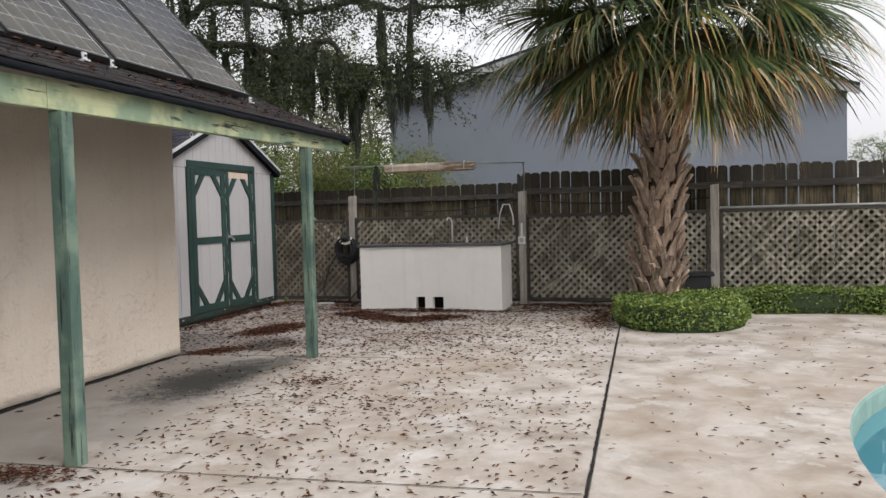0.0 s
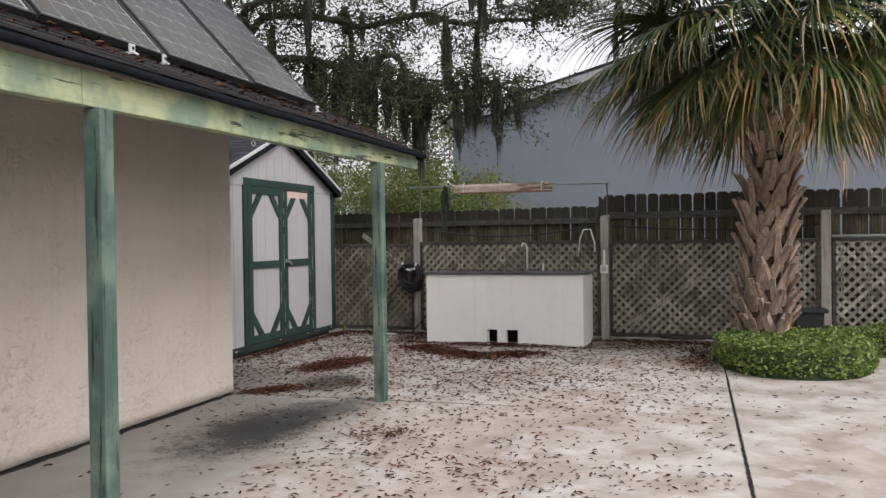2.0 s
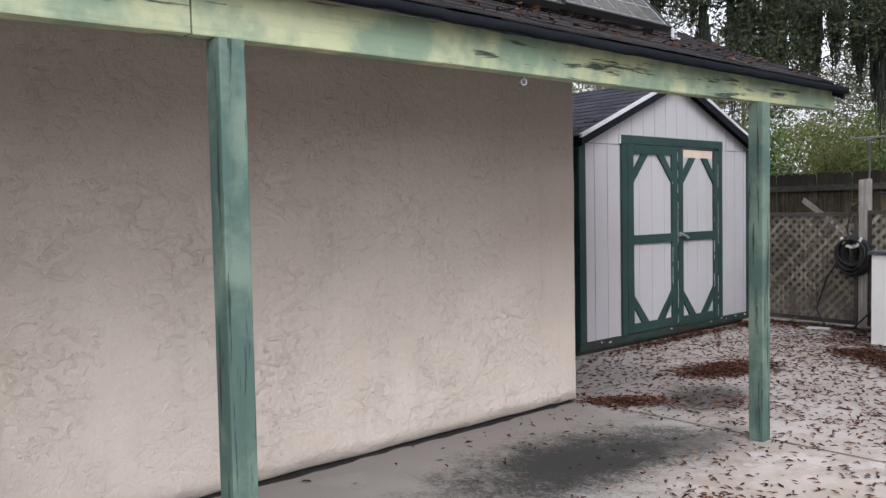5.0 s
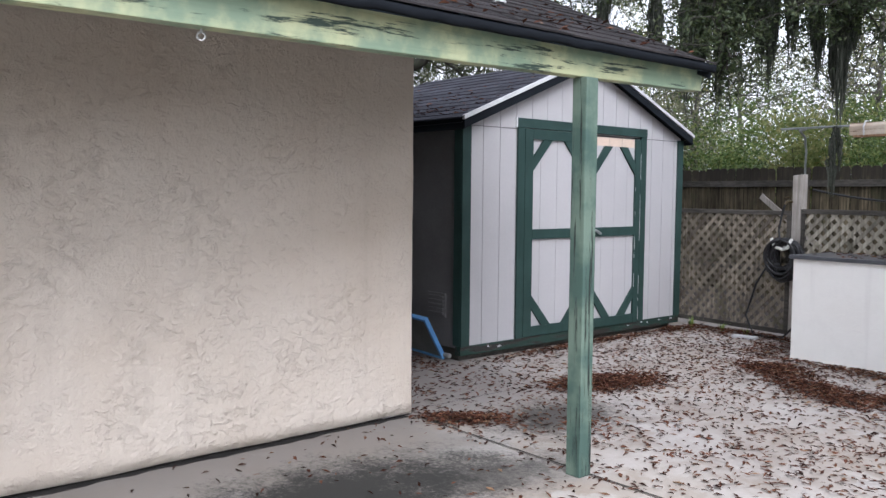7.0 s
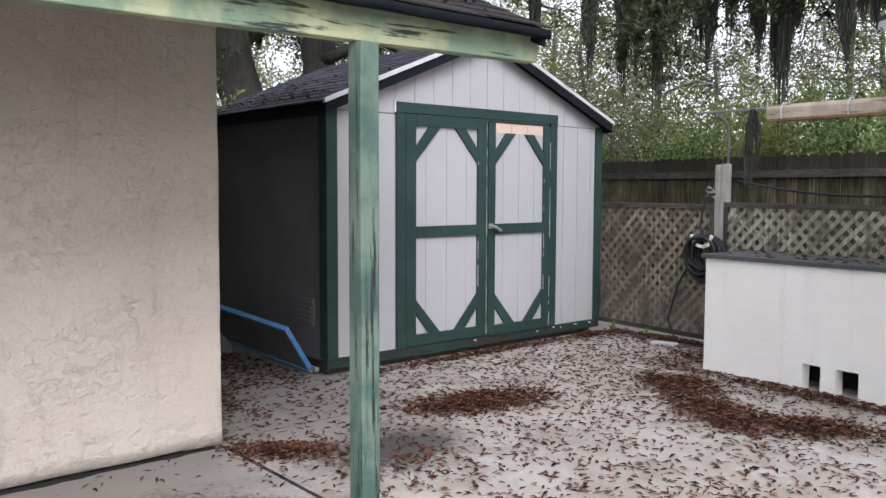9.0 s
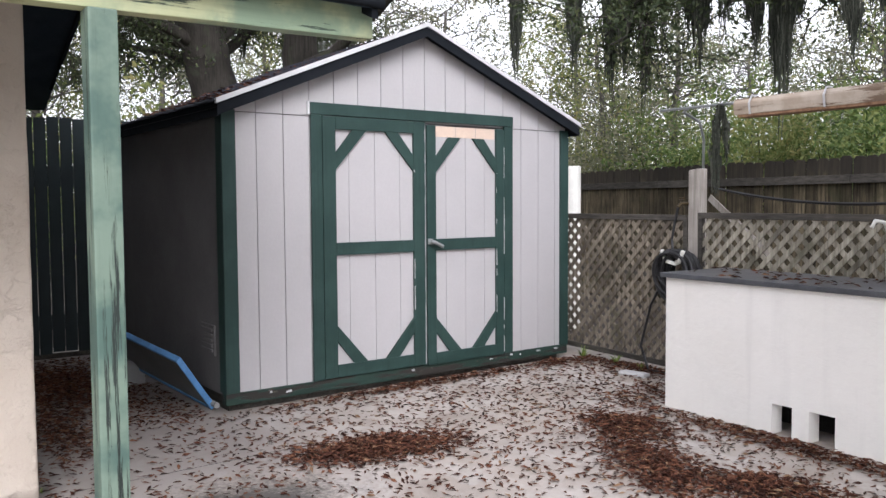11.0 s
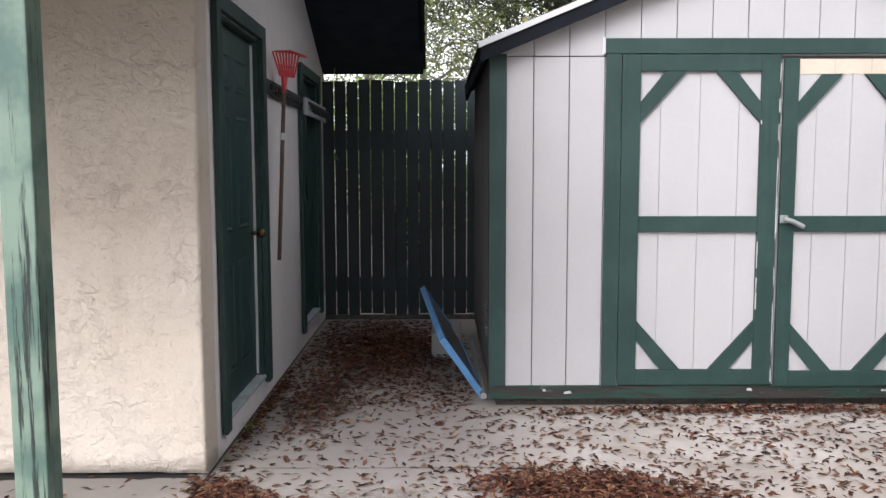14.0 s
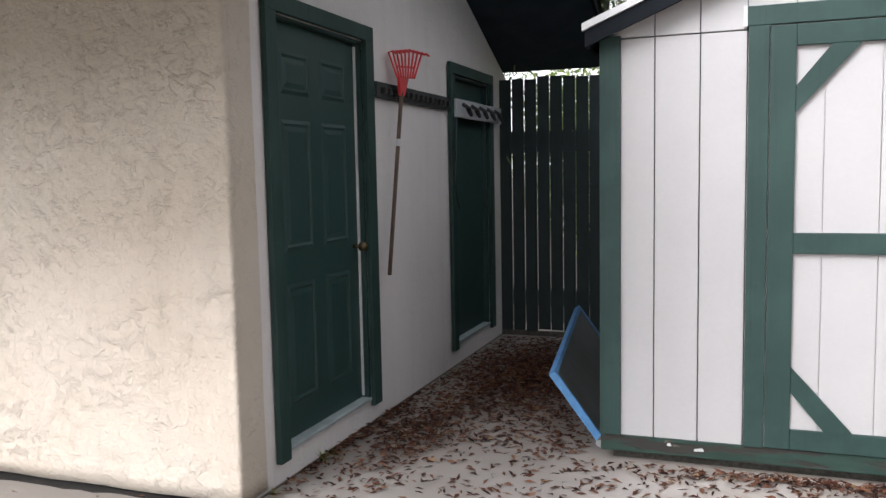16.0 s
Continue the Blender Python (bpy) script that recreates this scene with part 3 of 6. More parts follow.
def fence_run(fence, meshes, heights, rnd, a, b, high, rails):
    """One straight run of pickets from a to b on the ground, with its rails on the side of the patio."""
    a, b = Vector((a[0], a[1], 0)), Vector((b[0], b[1], 0))
    run = (b - a).length
    base = Matrix.Translation(a) @ Matrix.Rotation(math.atan2(b.y - a.y, b.x - a.x), 4, "Z")
    s = 0.07
    while s < run:
        want = high(s / run)
        h = min(heights, key=lambda k: abs(k - want))
        m = base @ Matrix.Translation((s, rnd.uniform(0, 0.006), want - h + rnd.uniform(-0.012, 0.012))) @ Matrix.Rotation(rnd.uniform(-0.008, 0.008), 4, "Y")
        piece("picket", meshes[(h, rnd.choice((0.135, 0.142)))], fence, m)
        s += 0.1435
    n = max(1, round(run / 2.9))
    for z in rails:
        for k in range(n):
            ob = part("rail", box_bm(0.0, run / n - 0.006, -0.045, -0.004, z, z + 0.09, 0.004), M["rail_wood"], fence, "dark weathered rail")
            ob.matrix_basis = base @ Matrix.Translation((run / n * k, -0.005, 0))


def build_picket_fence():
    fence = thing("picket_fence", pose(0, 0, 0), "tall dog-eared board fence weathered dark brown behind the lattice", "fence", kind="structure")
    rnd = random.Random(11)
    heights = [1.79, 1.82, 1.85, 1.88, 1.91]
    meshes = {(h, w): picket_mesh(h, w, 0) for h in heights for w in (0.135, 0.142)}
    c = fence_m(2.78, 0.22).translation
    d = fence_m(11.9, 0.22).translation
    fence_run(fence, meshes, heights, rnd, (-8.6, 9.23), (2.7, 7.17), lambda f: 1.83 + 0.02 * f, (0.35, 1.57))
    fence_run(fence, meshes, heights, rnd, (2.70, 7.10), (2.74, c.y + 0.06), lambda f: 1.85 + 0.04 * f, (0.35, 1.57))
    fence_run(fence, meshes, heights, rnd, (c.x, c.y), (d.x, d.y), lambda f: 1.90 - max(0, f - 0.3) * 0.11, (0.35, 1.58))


def lattice_strips(length, height, pitch, w):
    """Both layers of diagonal slats, clipped to a panel: (a, b) ends of each slat's middle line and the layer."""
    out = []
    for layer, s in ((0, 1), (1, -1)):
        c = -height if s > 0 else 0.0
        top = length if s > 0 else length + height
        c += pitch * 0.3
        while c < top:
            # the line x = c + s * z
            z_lo, z_hi = 0.0, height
            if s > 0:
                z_lo, z_hi = max(z_lo, -c), min(z_hi, length - c)
            else:
                z_lo, z_hi = max(z_lo, c - length), min(z_hi, c)
            if z_hi - z_lo > 0.04:
                out.append(((c + s * z_lo, z_lo), (c + s * z_hi, z_hi), layer))
            c += pitch
    return out


SLAT_MESHES = {}


def slat_mesh(length, w, layer, wood):
    key = (round(length / 0.05) * 0.05, layer, wood)
    if key not in SLAT_MESHES:
        SLAT_MESHES[key] = mesh_of(box_bm(-key[0] / 2, key[0] / 2, -0.004, 0.004, -w / 2, w / 2), "slat", M[wood])
    return SLAT_MESHES[key]


def build_lattice(x0, x1, z0, z1, label, pitch=0.112, w=0.036, wood="lattice"):
    length, height = (x1 - x0) / FDIR.x, z1 - z0
    pan = thing("lattice_panel", fence_m(x0, -0.01), label, "lattice", "lattice panels along the fence", kind="structure")
    for a, b, layer in lattice_strips(length, height, pitch, w):
        d = math.hypot(b[0] - a[0], b[1] - a[1])
        ang = math.atan2(b[1] - a[1], b[0] - a[0])
        m = Matrix.Translation(((a[0] + b[0]) / 2, -0.012 + 0.009 * layer, z0 + (a[1] + b[1]) / 2)) @ Matrix.Rotation(-ang, 4, "Y")
        piece("slat", slat_mesh(d, w, layer, wood), pan, m)
    # top rails right of x = 2.8 get added depth to block skylight behind
    for za, zb, deep in ((z1 - 0.02, z1 + 0.025, 0.185 if x0 > 2.8 else 0.012), (z0 - 0.035, z0 + 0.01, 0.012)):
        part("rail", box_bm(0.0, length, -0.03, deep, za, zb, 0.004), M["rail_wood"], pan)
    for xa in (0.0, length - 0.04):
        part("stile", box_bm(xa, xa + 0.04, -0.028, 0.010, z0, z1 - 0.02, 0.004), M["rail_wood"], pan)


def build_fence_posts():
    for x, h, w in ((0.17, 1.645, 0.10), (2.845, 1.63, 0.105), (5.455, 1.635, 0.11), (8.1, 1.64, 0.1)):
        bm = box_bm(-w / 2, w / 2, -w / 2, w / 2, -0.02, h, 0.006)
        for v in bm.verts:
            if v.co.z > h - 0.05:
                v.co.z += 0.012 * v.co.x / w
        solid("fence_post", bm, M["post_wood"], "grey weathered square timber fence post", "fence post", "", fence_m(x, 0.02), group="fence posts")


def build_green_fence():
    fence = thing("slat_fence", pose(-3.95, 0, 0), "dark green vertical slat fence closing the passage", "fence", kind="structure")
    mesh = mesh_of(box_bm(-0.009, 0.009, -0.0505, 0.0505, 0.05, 2.18, 0.003), "slat", M["green_slat"])
    rnd = random.Random(4)
    y = 0.06
    while y < 4.9:
        piece("slat", mesh, fence, Matrix.Translation((0, y, rnd.uniform(-0.012, 0.012))) @ Matrix.Rotation(rnd.uniform(-0.05, 0.05), 4, "Z"))
        y += 0.109
    for z, h in ((0.26, 0.14), (1.56, 0.18)):
        part("rail", box_bm(-0.05, -0.012, 0.005, 4.95, z, z + h, 0.004), M["green_slat"], fence)
    part("kick_board", box_bm(-0.03, 0.0, 0.005, 4.95, 0.0, 0.045, 0.004), M["rail_wood"], fence)


build_picket_fence()
build_lattice(-1.75, 0.115, 0.09, 1.265, "brown weathered diagonal lattice panel beside the shed", wood="lattice_brown")
build_lattice(0.225, 2.785, 0.09, 1.285, "diagonal wooden lattice panel behind the counter")
build_lattice(2.905, 5.39, 0.10, 1.275, "brown diagonal lattice gate panel with a slanting brace")
build_lattice(5.52, 8.04, 0.10, 1.285, "diagonal wooden lattice panel behind the hedge", 0.118, 0.040)
build_lattice(8.16, 11.0, 0.10, 1.285, "diagonal wooden lattice panel behind the hedge", 0.118, 0.040)
build_fence_posts()
build_green_fence()


# ---- shed ----
SH_X, SH_Y0, SH_Y1, SH_BACK, SH_Z0, SH_EAVE = -1.06, 1.36, 4.50, -3.4, 0.11, 2.03
SH_RIDGE_Y, SH_PEAK = 2.94, 2.68


def gable_z(y):
    return SH_EAVE + (SH_PEAK - SH_EAVE) * (1 - abs(y - SH_RIDGE_Y) / (SH_RIDGE_Y - SH_Y0))


M["sill_green"] = flaked_paint("worn_sill_paint", (0.015, 0.035, 0.026), (0.02, 0.045, 0.035), (0.028, 0.025, 0.021), 1, 0.50)


def build_shed():
    shed = thing("garden_shed", pose(0, 0, 0), "white wooden garden shed with dark green trim and shingled roof", "shed")
    # grooved boards of the front, each a board of its own
    y = SH_Y0
    widths = 0.199
    k = 0
    while y < SH_Y1 - 0.01:
        y2 = min((SH_Y0 + 0.228 if k == 0 else y + widths), SH_Y1)
        k += 1
        a, b = y + 0.003, y2 - 0.003
        bm = prism_bm([(a, SH_Z0), (b, SH_Z0), (b, 2.005), (a, 2.005)], 0, SH_X - 0.02, SH_X)
        if not (a > 2.0 and b < 3.85):
            part("board", bm, M["siding"], shed)
        else:
            bm.free()
        pts = [(a, 2.012), (b, 2.012), (b, gable_z(b))]
        if a < SH_RIDGE_Y < b:
            pts.append((SH_RIDGE_Y, gable_z(SH_RIDGE_Y)))
        pts.append((a, gable_z(a)))
        part("board", prism_bm(pts, 0, SH_X - 0.02, SH_X), M["siding"], shed)
        y = y2
    part("core", prism_bm([(SH_Y0, SH_Z0), (SH_Y1, SH_Z0), (SH_Y1, SH_EAVE), (SH_RIDGE_Y, SH_PEAK), (SH_Y0, SH_EAVE)], 0, SH_X - 0.09, SH_X - 0.022), M["siding_shaded"], shed)
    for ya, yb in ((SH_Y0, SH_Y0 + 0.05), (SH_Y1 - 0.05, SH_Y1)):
        part("side_wall", box_bm(SH_BACK, SH_X - 0.091, ya, yb, SH_Z0, SH_EAVE + 0.02), M["siding_shaded"], shed, "side wall with its shade put into a dark colour")
    part("back_wall", prism_bm([(SH_Y0 + 0.051, SH_Z0), (SH_Y1 - 0.051, SH_Z0), (SH_Y1 - 0.051, SH_EAVE), (SH_RIDGE_Y, SH_PEAK), (SH_Y0 + 0.051, SH_EAVE)], 0, SH_BACK, SH_BACK + 0.05), M["siding_shaded"], shed)
    # green corner boards and sill
    for ya, yb in ((SH_Y0 - 0.022, SH_Y0 + 0.075), (SH_Y1 - 0.07, SH_Y1 + 0.022)):
        part("corner_board", box_bm(SH_X - 0.001, SH_X + 0.02, ya, yb, SH_Z0 + 0.026, SH_EAVE - 0.01 + 0.0, 0.003), M["green_trim"], shed)
    for ya, yb in ((SH_Y0 - 0.022, SH_Y0 - 0.001), (SH_Y1 + 0.001, SH_Y1 + 0.022)):
        part("corner_board", box_bm(SH_X - 0.09, SH_X - 0.002, ya, yb, SH_Z0 + 0.026, SH_EAVE - 0.01, 0.003), M["green_trim"], shed)
    part("sill", box_bm(SH_X - 0.06, SH_X + 0.010, SH_Y0 - 0.02, SH_Y1 + 0.02, 0.055, SH_Z0 + 0.025, 0.004), M["sill_green"], shed)
    part("base", box_bm(SH_BACK, SH_X - 0.07, SH_Y0 + 0.03, SH_Y1 - 0.03, 0.0, SH_Z0), M["rail_wood"], shed)
    # roof
    over, front = 0.075, SH_X + 0.10
    sl = (SH_PEAK - SH_EAVE) / (SH_RIDGE_Y - SH_Y0)
    for s in (-1, 1):
        ye = SH_Y0 - over if s < 0 else SH_Y1 + over
        ze = SH_PEAK + 0.02 - sl * abs(ye - SH_RIDGE_Y)
        zr = SH_PEAK + 0.02
        part("roof_deck", prism_bm([(ye, ze), (SH_RIDGE_Y, zr), (SH_RIDGE_Y, zr + 0.03), (ye, ze + 0.03)], 0, SH_BACK - 0.08, front - 0.02), M["dark_fascia"], shed)
        # near-black board: the shadow below the white trim is in its colour
        part("rake_board", prism_bm([(ye, ze - 0.052), (SH_RIDGE_Y, zr - 0.052), (SH_RIDGE_Y, zr + 0.02), (ye, ze + 0.02)], 0, front - 0.019, front), M["dark_fascia"], shed)
        part("rake_trim", prism_bm([(ye - 0.012 * -s, ze + 0.021), (SH_RIDGE_Y, zr + 0.021), (SH_RIDGE_Y, zr + 0.054), (ye - 0.012 * -s, ze + 0.054)], 0, front - 0.018, front + 0.012), M["white_trim"], shed, "white trim board along the roof edge")
        part("eave_board", box_bm(SH_BACK - 0.08, front - 0.021, min(ye, ye - 0.02 * s), max(ye, ye - 0.02 * s), ze - 0.055, ze - 0.002), M["dark_fascia"], shed)
        bm = bmesh.new()
        rnd = random.Random(8 + s)
        run = math.hypot(ye - SH_RIDGE_Y, zr - ze)
        n = int(run / 0.13)
        for c in range(n):
            x = SH_BACK - 0.1
            while x < front:
                x2 = min(x + rnd.uniform(0.18, 0.34), front)
                f0, f1 = c / n, min(1, (c + 1.2) / n)
                h0, h1 = rnd.uniform(0.042, 0.047), 0.036
                q = [(xx, ye + (SH_RIDGE_Y - ye) * f + (0.015 * s if c == 0 and f == f0 else 0), ze + (zr - ze) * f + h) for f, h in ((f0, h0), (f1, h1)) for xx in (x + 0.002, x2 - 0.002)]
                v = [bm.verts.new(p) for p in (q[0], q[1], q[3], q[2])]
                bm.faces.new(v)
                w = [bm.verts.new((p[0], p[1], p[2] - 0.009)) for p in (q[0], q[1])]
                bm.faces.new((w[0], w[1], v[1], v[0]))
                x = x2
        ob = part("shingles", bm, M["shingle"], shed, "charcoal asphalt shingles")
        ob["kind"] = "stuff"
    # door casing
    fx = SH_X + 0.001
    part("door_casing", box_bm(fx, fx + 0.022, 1.99, 2.075, 0.135, 2.02, 0.003), M["green_trim"], shed)
    part("door_casing", box_bm(fx, fx + 0.022, 3.775, 3.865, 0.135, 2.02, 0.003), M["green_trim"], shed)
    part("door_casing", box_bm(fx, fx + 0.024, 1.985, 3.868, 2.021, 2.105, 0.003), M["green_trim"], shed)
    for y0, y1, z0, z1 in ((2.08, 2.965, 0.14, 2.015), (2.985, 3.77, 0.13, 1.995)):
        door = part("shed_door", box_bm(SH_X - 0.021, SH_X - 0.006, y0, y1, z0, z1), M["siding"], shed, "white boarded door with green rails and diagonal braces")
        n = 4
        w = (y1 - y0) / n
        for i in range(n):
            part("door_board", box_bm(SH_X - 0.006, SH_X + 0.001, y0 + i * w + 0.002, y0 + (i + 1) * w - 0.002, z0, z1 - 0.001), M["siding"], door)
        fw = 0.105 if y1 - y0 > 0.8 else 0.085
        a, b = SH_X + 0.002, SH_X + 0.023
        top_w = 0.09
        rails = [(y0, y0 + fw, z0, z1), (y1 - fw, y1, z0, z1), (y0 + fw, y1 - fw, z0, z0 + 0.09), (y0 + fw, y1 - fw, 1.025, 1.115)]
        if y0 < 2.5:
            rails.append((y0 + fw, y1 - fw, z1 - top_w, z1))
        for r in rails:
            part("door_rail", box_bm(a, b, r[0] + 0.0005, r[1] - 0.0005, r[2], r[3], 0.003), M["green_trim"], door)
        # corner braces
        zi1, zi0 = z1 - (top_w if y0 < 2.5 else 0.085), z0 + 0.09
        if y0 > 2.5:
            third = (y1 - y0 - 2 * fw) / 3
            for i in range(3):
                ya = y0 + fw + i * third
                part("bare_patch", box_bm(SH_X + 0.0012, SH_X + 0.004, ya + 0.003, ya + third - 0.003, z1 - 0.085, z1 - 0.002), M["bare_ply"], door, "bare unpainted plywood strip")
        rag = random.Random(int(y0 * 100))
        for ye, za, zb in ((y1 - fw, z0 + 0.32, 1.02), (y1 - fw, 1.12, z1 - 0.36), (y1 - 0.004, z0 + 0.02, z1 - 0.05)):
            z = za
            while z < zb:
                h = rag.uniform(0.02, 0.12)
                if rag.random() < 0.55:
                    w0, w1 = rag.uniform(0.003, 0.010), rag.uniform(0.002, 0.008)
                    part("paint_flake", prism_bm([(ye, z), (ye + w0, z + 0.004), (ye + w1, min(z + h, zb) - 0.004), (ye, min(z + h, zb))], 0, b, b + 0.0015), M["siding"], door)
                z += h
        leg, t = (0.255, 0.085)
        yi0, yi1 = y0 + fw, y1 - fw
        for ya, s in ((yi0, 1), (yi1, -1)):
            for za, v in ((zi0, 1), (zi1, -1)):
                ll = min(leg, (yi1 - yi0) * 0.40)
                k = 0.115
                pts = [(ya + s * 0.0006, za + v * (ll + 0.03 + 0.0)), (ya + s * ll, za + v * 0.0006), (ya + s * (ll - k), za + v * 0.0006), (ya + s * 0.0006, za + v * (ll + 0.03 - k))]
                part("brace", prism_bm(pts, 0, a, b - 0.002), M["green_trim"], door)
    # chipped spots along the sill
    rag = random.Random(77)
    for k in range(16):
        y = rag.uniform(SH_Y0 + 0.05, SH_Y1 - 0.1)
        w, z = rag.uniform(0.012, 0.05), rag.uniform(0.085, 0.115)
        part("paint_chip", prism_bm([(y, z), (y + w, z + rag.uniform(-0.004, 0.004)), (y + w * 0.8, z + rag.uniform(0.008, 0.018)), (y + w * 0.1, z + 0.012)], 0, SH_X + 0.0105, SH_X + 0.012), M["white_trim"] if k % 2 else M["rail_wood"], shed)
    latch = new("latch", mesh_of(box_bm(SH_X + 0.024, SH_X + 0.034, 2.985, 3.03, 1.075, 1.12, 0.003), "latch", M["pipe"]))
    latch.parent = shed
    bm = bmesh.new()
    tube(bm, [(SH_X + 0.05, 3.0, 1.10), (SH_X + 0.055, 3.05, 1.085), (SH_X + 0.055, 3.11, 1.055)], 0.014, 8)
    part("handle", bm, M["pipe"], latch, "steel lever handle")
    part("hinge", box_bm(SH_X + 0.001, SH_X + 0.02, 1.968, 1.984, 2.02, 2.11), M["white_trim"], shed)


build_shed()


# ---- outdoor counter ----
CT_M = Matrix.Translation((0.585, 3.812, 0)) @ Matrix.Rotation(math.atan2(-0.14, 2.068), 4, "Z")


def build_counter():
    ct = thing("outdoor_counter", CT_M, "long white rendered block counter with a dark worn top", "counter")
    holes = ((0.83, 0.965, 0.0, 0.185), (1.075, 1.235, 0.0, 0.185))
    part("front_panel", wall_with_openings(2.07, 0.885, 0.1, holes), M["white_block"], ct)
    part("side_panel", box_bm(0.0, 0.1, 0.101, 0.62, 0.0, 0.885), M["white_block"], ct)
    part("side_panel", box_bm(1.97, 2.07, 0.101, 0.62, 0.0, 0.885), M["white_block"], ct)
    part("back_panel", box_bm(0.101, 1.969, 0.52, 0.62, 0.0, 0.885), M["white_block"], ct)
    # dark block behind the openings; their inner shade is in its colour
    part("inner_block", box_bm(0.101, 1.969, 0.30, 0.40, 0.0, 0.80), M["hole_dark"], ct)
    part("countertop", box_bm(-0.03, 2.10, -0.03, 0.65, 0.886, 0.918, 0.005), M["countertop"], ct, "dark slate countertop with leaves on it")


build_counter()


# ---- neighbour's house ----
def build_neighbour():
    nb = thing("neighbour_house", pose(0, 12.2, 0), "blue-grey stucco neighbouring house with a low gable roof", "house")
    xl, xr, xp, zl, zr, zp = -1.45, 8.85, 3.5, 3.95, 3.72, 5.28
    part("wall", prism_bm([(xl, 0), (xr, 0), (xr, zr), (xp, zp), (xl, zl)], 1, 0.0, 9.0), M["nb_wall"], nb)
    for xa, za, s in ((xl - 0.12, zl - 0.03, -1), (xr + 0.2, zr - 0.05, 1)):
        part("roof", prism_bm([(xa, za + 0.16), (xp, zp + 0.17), (xp, zp + 0.23), (xa, za + 0.22)], 1, -0.28, 9.3), M["shingle"], nb)
        part("rake_board", prism_bm([(xa, za - 0.03), (xp, zp - 0.01), (xp, zp + 0.165), (xa, za + 0.155)], 1, -0.26, -0.22), M["nb_trim"], nb)
        part("soffit", prism_bm([(xa, za + 0.10), (xp, zp + 0.12), (xp, zp + 0.15), (xa, za + 0.13)], 1, -0.21, -0.001), M["nb_trim"], nb)


build_neighbour()


# ---- plants ----
RNG = np.random.default_rng(7)
M["bark"] = weathered_wood("oak_bark", (0.018, 0.016, 0.013), (0.07, 0.062, 0.052), 2, 0.2, (0.05, 0.06, 0.035))
M["far_bark"] = weathered_wood("far_bark", (0.06, 0.055, 0.048), (0.15, 0.14, 0.125), 2, 0.2)
M["oak_leaf"] = island_mat("oak_leaf", [(0.0, (0.028, 0.042, 0.018)), (0.6, (0.06, 0.085, 0.034)), (1.0, (0.11, 0.13, 0.055))], 0.5, 0.4, 0.4)
M["spring_leaf"] = island_mat("spring_leaf", [(0.0, (0.14, 0.19, 0.06)), (0.6, (0.25, 0.29, 0.10)), (1.0, (0.40, 0.36, 0.15))], 0.6, 0.3, 0.55)
M["dull_leaf"] = island_mat("dull_leaf", [(0.0, (0.15, 0.165, 0.10)), (0.6, (0.25, 0.26, 0.17)), (1.0, (0.38, 0.36, 0.25))], 0.7, 0.2, 0.55)
M["shrub_leaf"] = island_mat("shrub_leaf", [(0.0, (0.07, 0.12, 0.032)), (0.6, (0.16, 0.24, 0.065)), (1.0, (0.33, 0.36, 0.12))], 0.5, 0.4, 0.3)
M["hedge_leaf"] = island_mat("hedge_leaf", [(0.0, (0.055, 0.10, 0.018)), (0.5, (0.15, 0.23, 0.045)), (1.0, (0.30, 0.37, 0.09))], 0.45, 0.45, 0.2)
M["moss"] = island_mat("spanish_moss", [(0.0, (0.04, 0.045, 0.036)), (0.6, (0.078, 0.085, 0.068)), (1.0, (0.135, 0.14, 0.115))], 0.95, 0.1, 0.15)
M["dry_leaf"] = island_mat("dry_leaf", [(0.0, (0.020, 0.010, 0.008)), (0.35, (0.062, 0.026, 0.018)), (0.7, (0.13, 0.055, 0.034)), (0.92, (0.18, 0.085, 0.05)), (1.0, (0.27, 0.18, 0.11))], 0.9, 0.08)


def leaf_mesh(name, material, at, length, width, flat=0.0, tilt=0.5):
    """Many small creased leaves as one mesh. at: an n x 3 array; flat: 1 lays them level."""
    n = len(at)
    yaw = RNG.uniform(0, 2 * np.pi, n)
    pitch = RNG.normal(0, tilt, n) * (1 - flat) + RNG.normal(0, 0.12, n)
    roll = RNG.uniform(-np.pi, np.pi, n) * (1 - flat) + RNG.normal(0, 0.2, n)
    ax = np.stack([np.cos(yaw) * np.cos(pitch), np.sin(yaw) * np.cos(pitch), np.sin(pitch)], 1)
    side = np.stack([-np.sin(yaw), np.cos(yaw), 0 * yaw], 1)
    up = np.cross(ax, side)
    s2 = side * np.cos(roll)[:, None] + up * np.sin(roll)[:, None]
    u2 = np.cross(ax, s2)
    ln = RNG.uniform(*length, n)[:, None]
    wd = ln * RNG.uniform(*width, n)[:, None]
    curl = ln * RNG.uniform(0.0, 0.18, n)[:, None]
    a, b = at - ax * ln / 2, at + ax * ln / 2
    mid = at + ax * ln * 0.08
    verts = np.stack([a, mid + s2 * wd / 2 + u2 * curl, b + u2 * curl * 0.4, mid - s2 * wd / 2 + u2 * curl], 1).reshape(-1, 3)
    base = np.arange(n)[:, None] * 4
    faces = np.concatenate([base + [0, 1, 2], base + [0, 2, 3]], 1).reshape(-1, 3)
    me = bpy.data.meshes.new(name)
    me.from_pydata(verts.tolist(), [], faces.tolist())
    me.materials.append(material)
    return me


def bent(a, b, n, wob, rnd):
    a, b = Vector(a), Vector(b)
    return [a.lerp(b, k / n) + Vector((rnd.uniform(-1, 1), rnd.uniform(-1, 1), rnd.uniform(-1, 1))) * wob * math.sin(math.pi * k / n) for k in range(n + 1)]


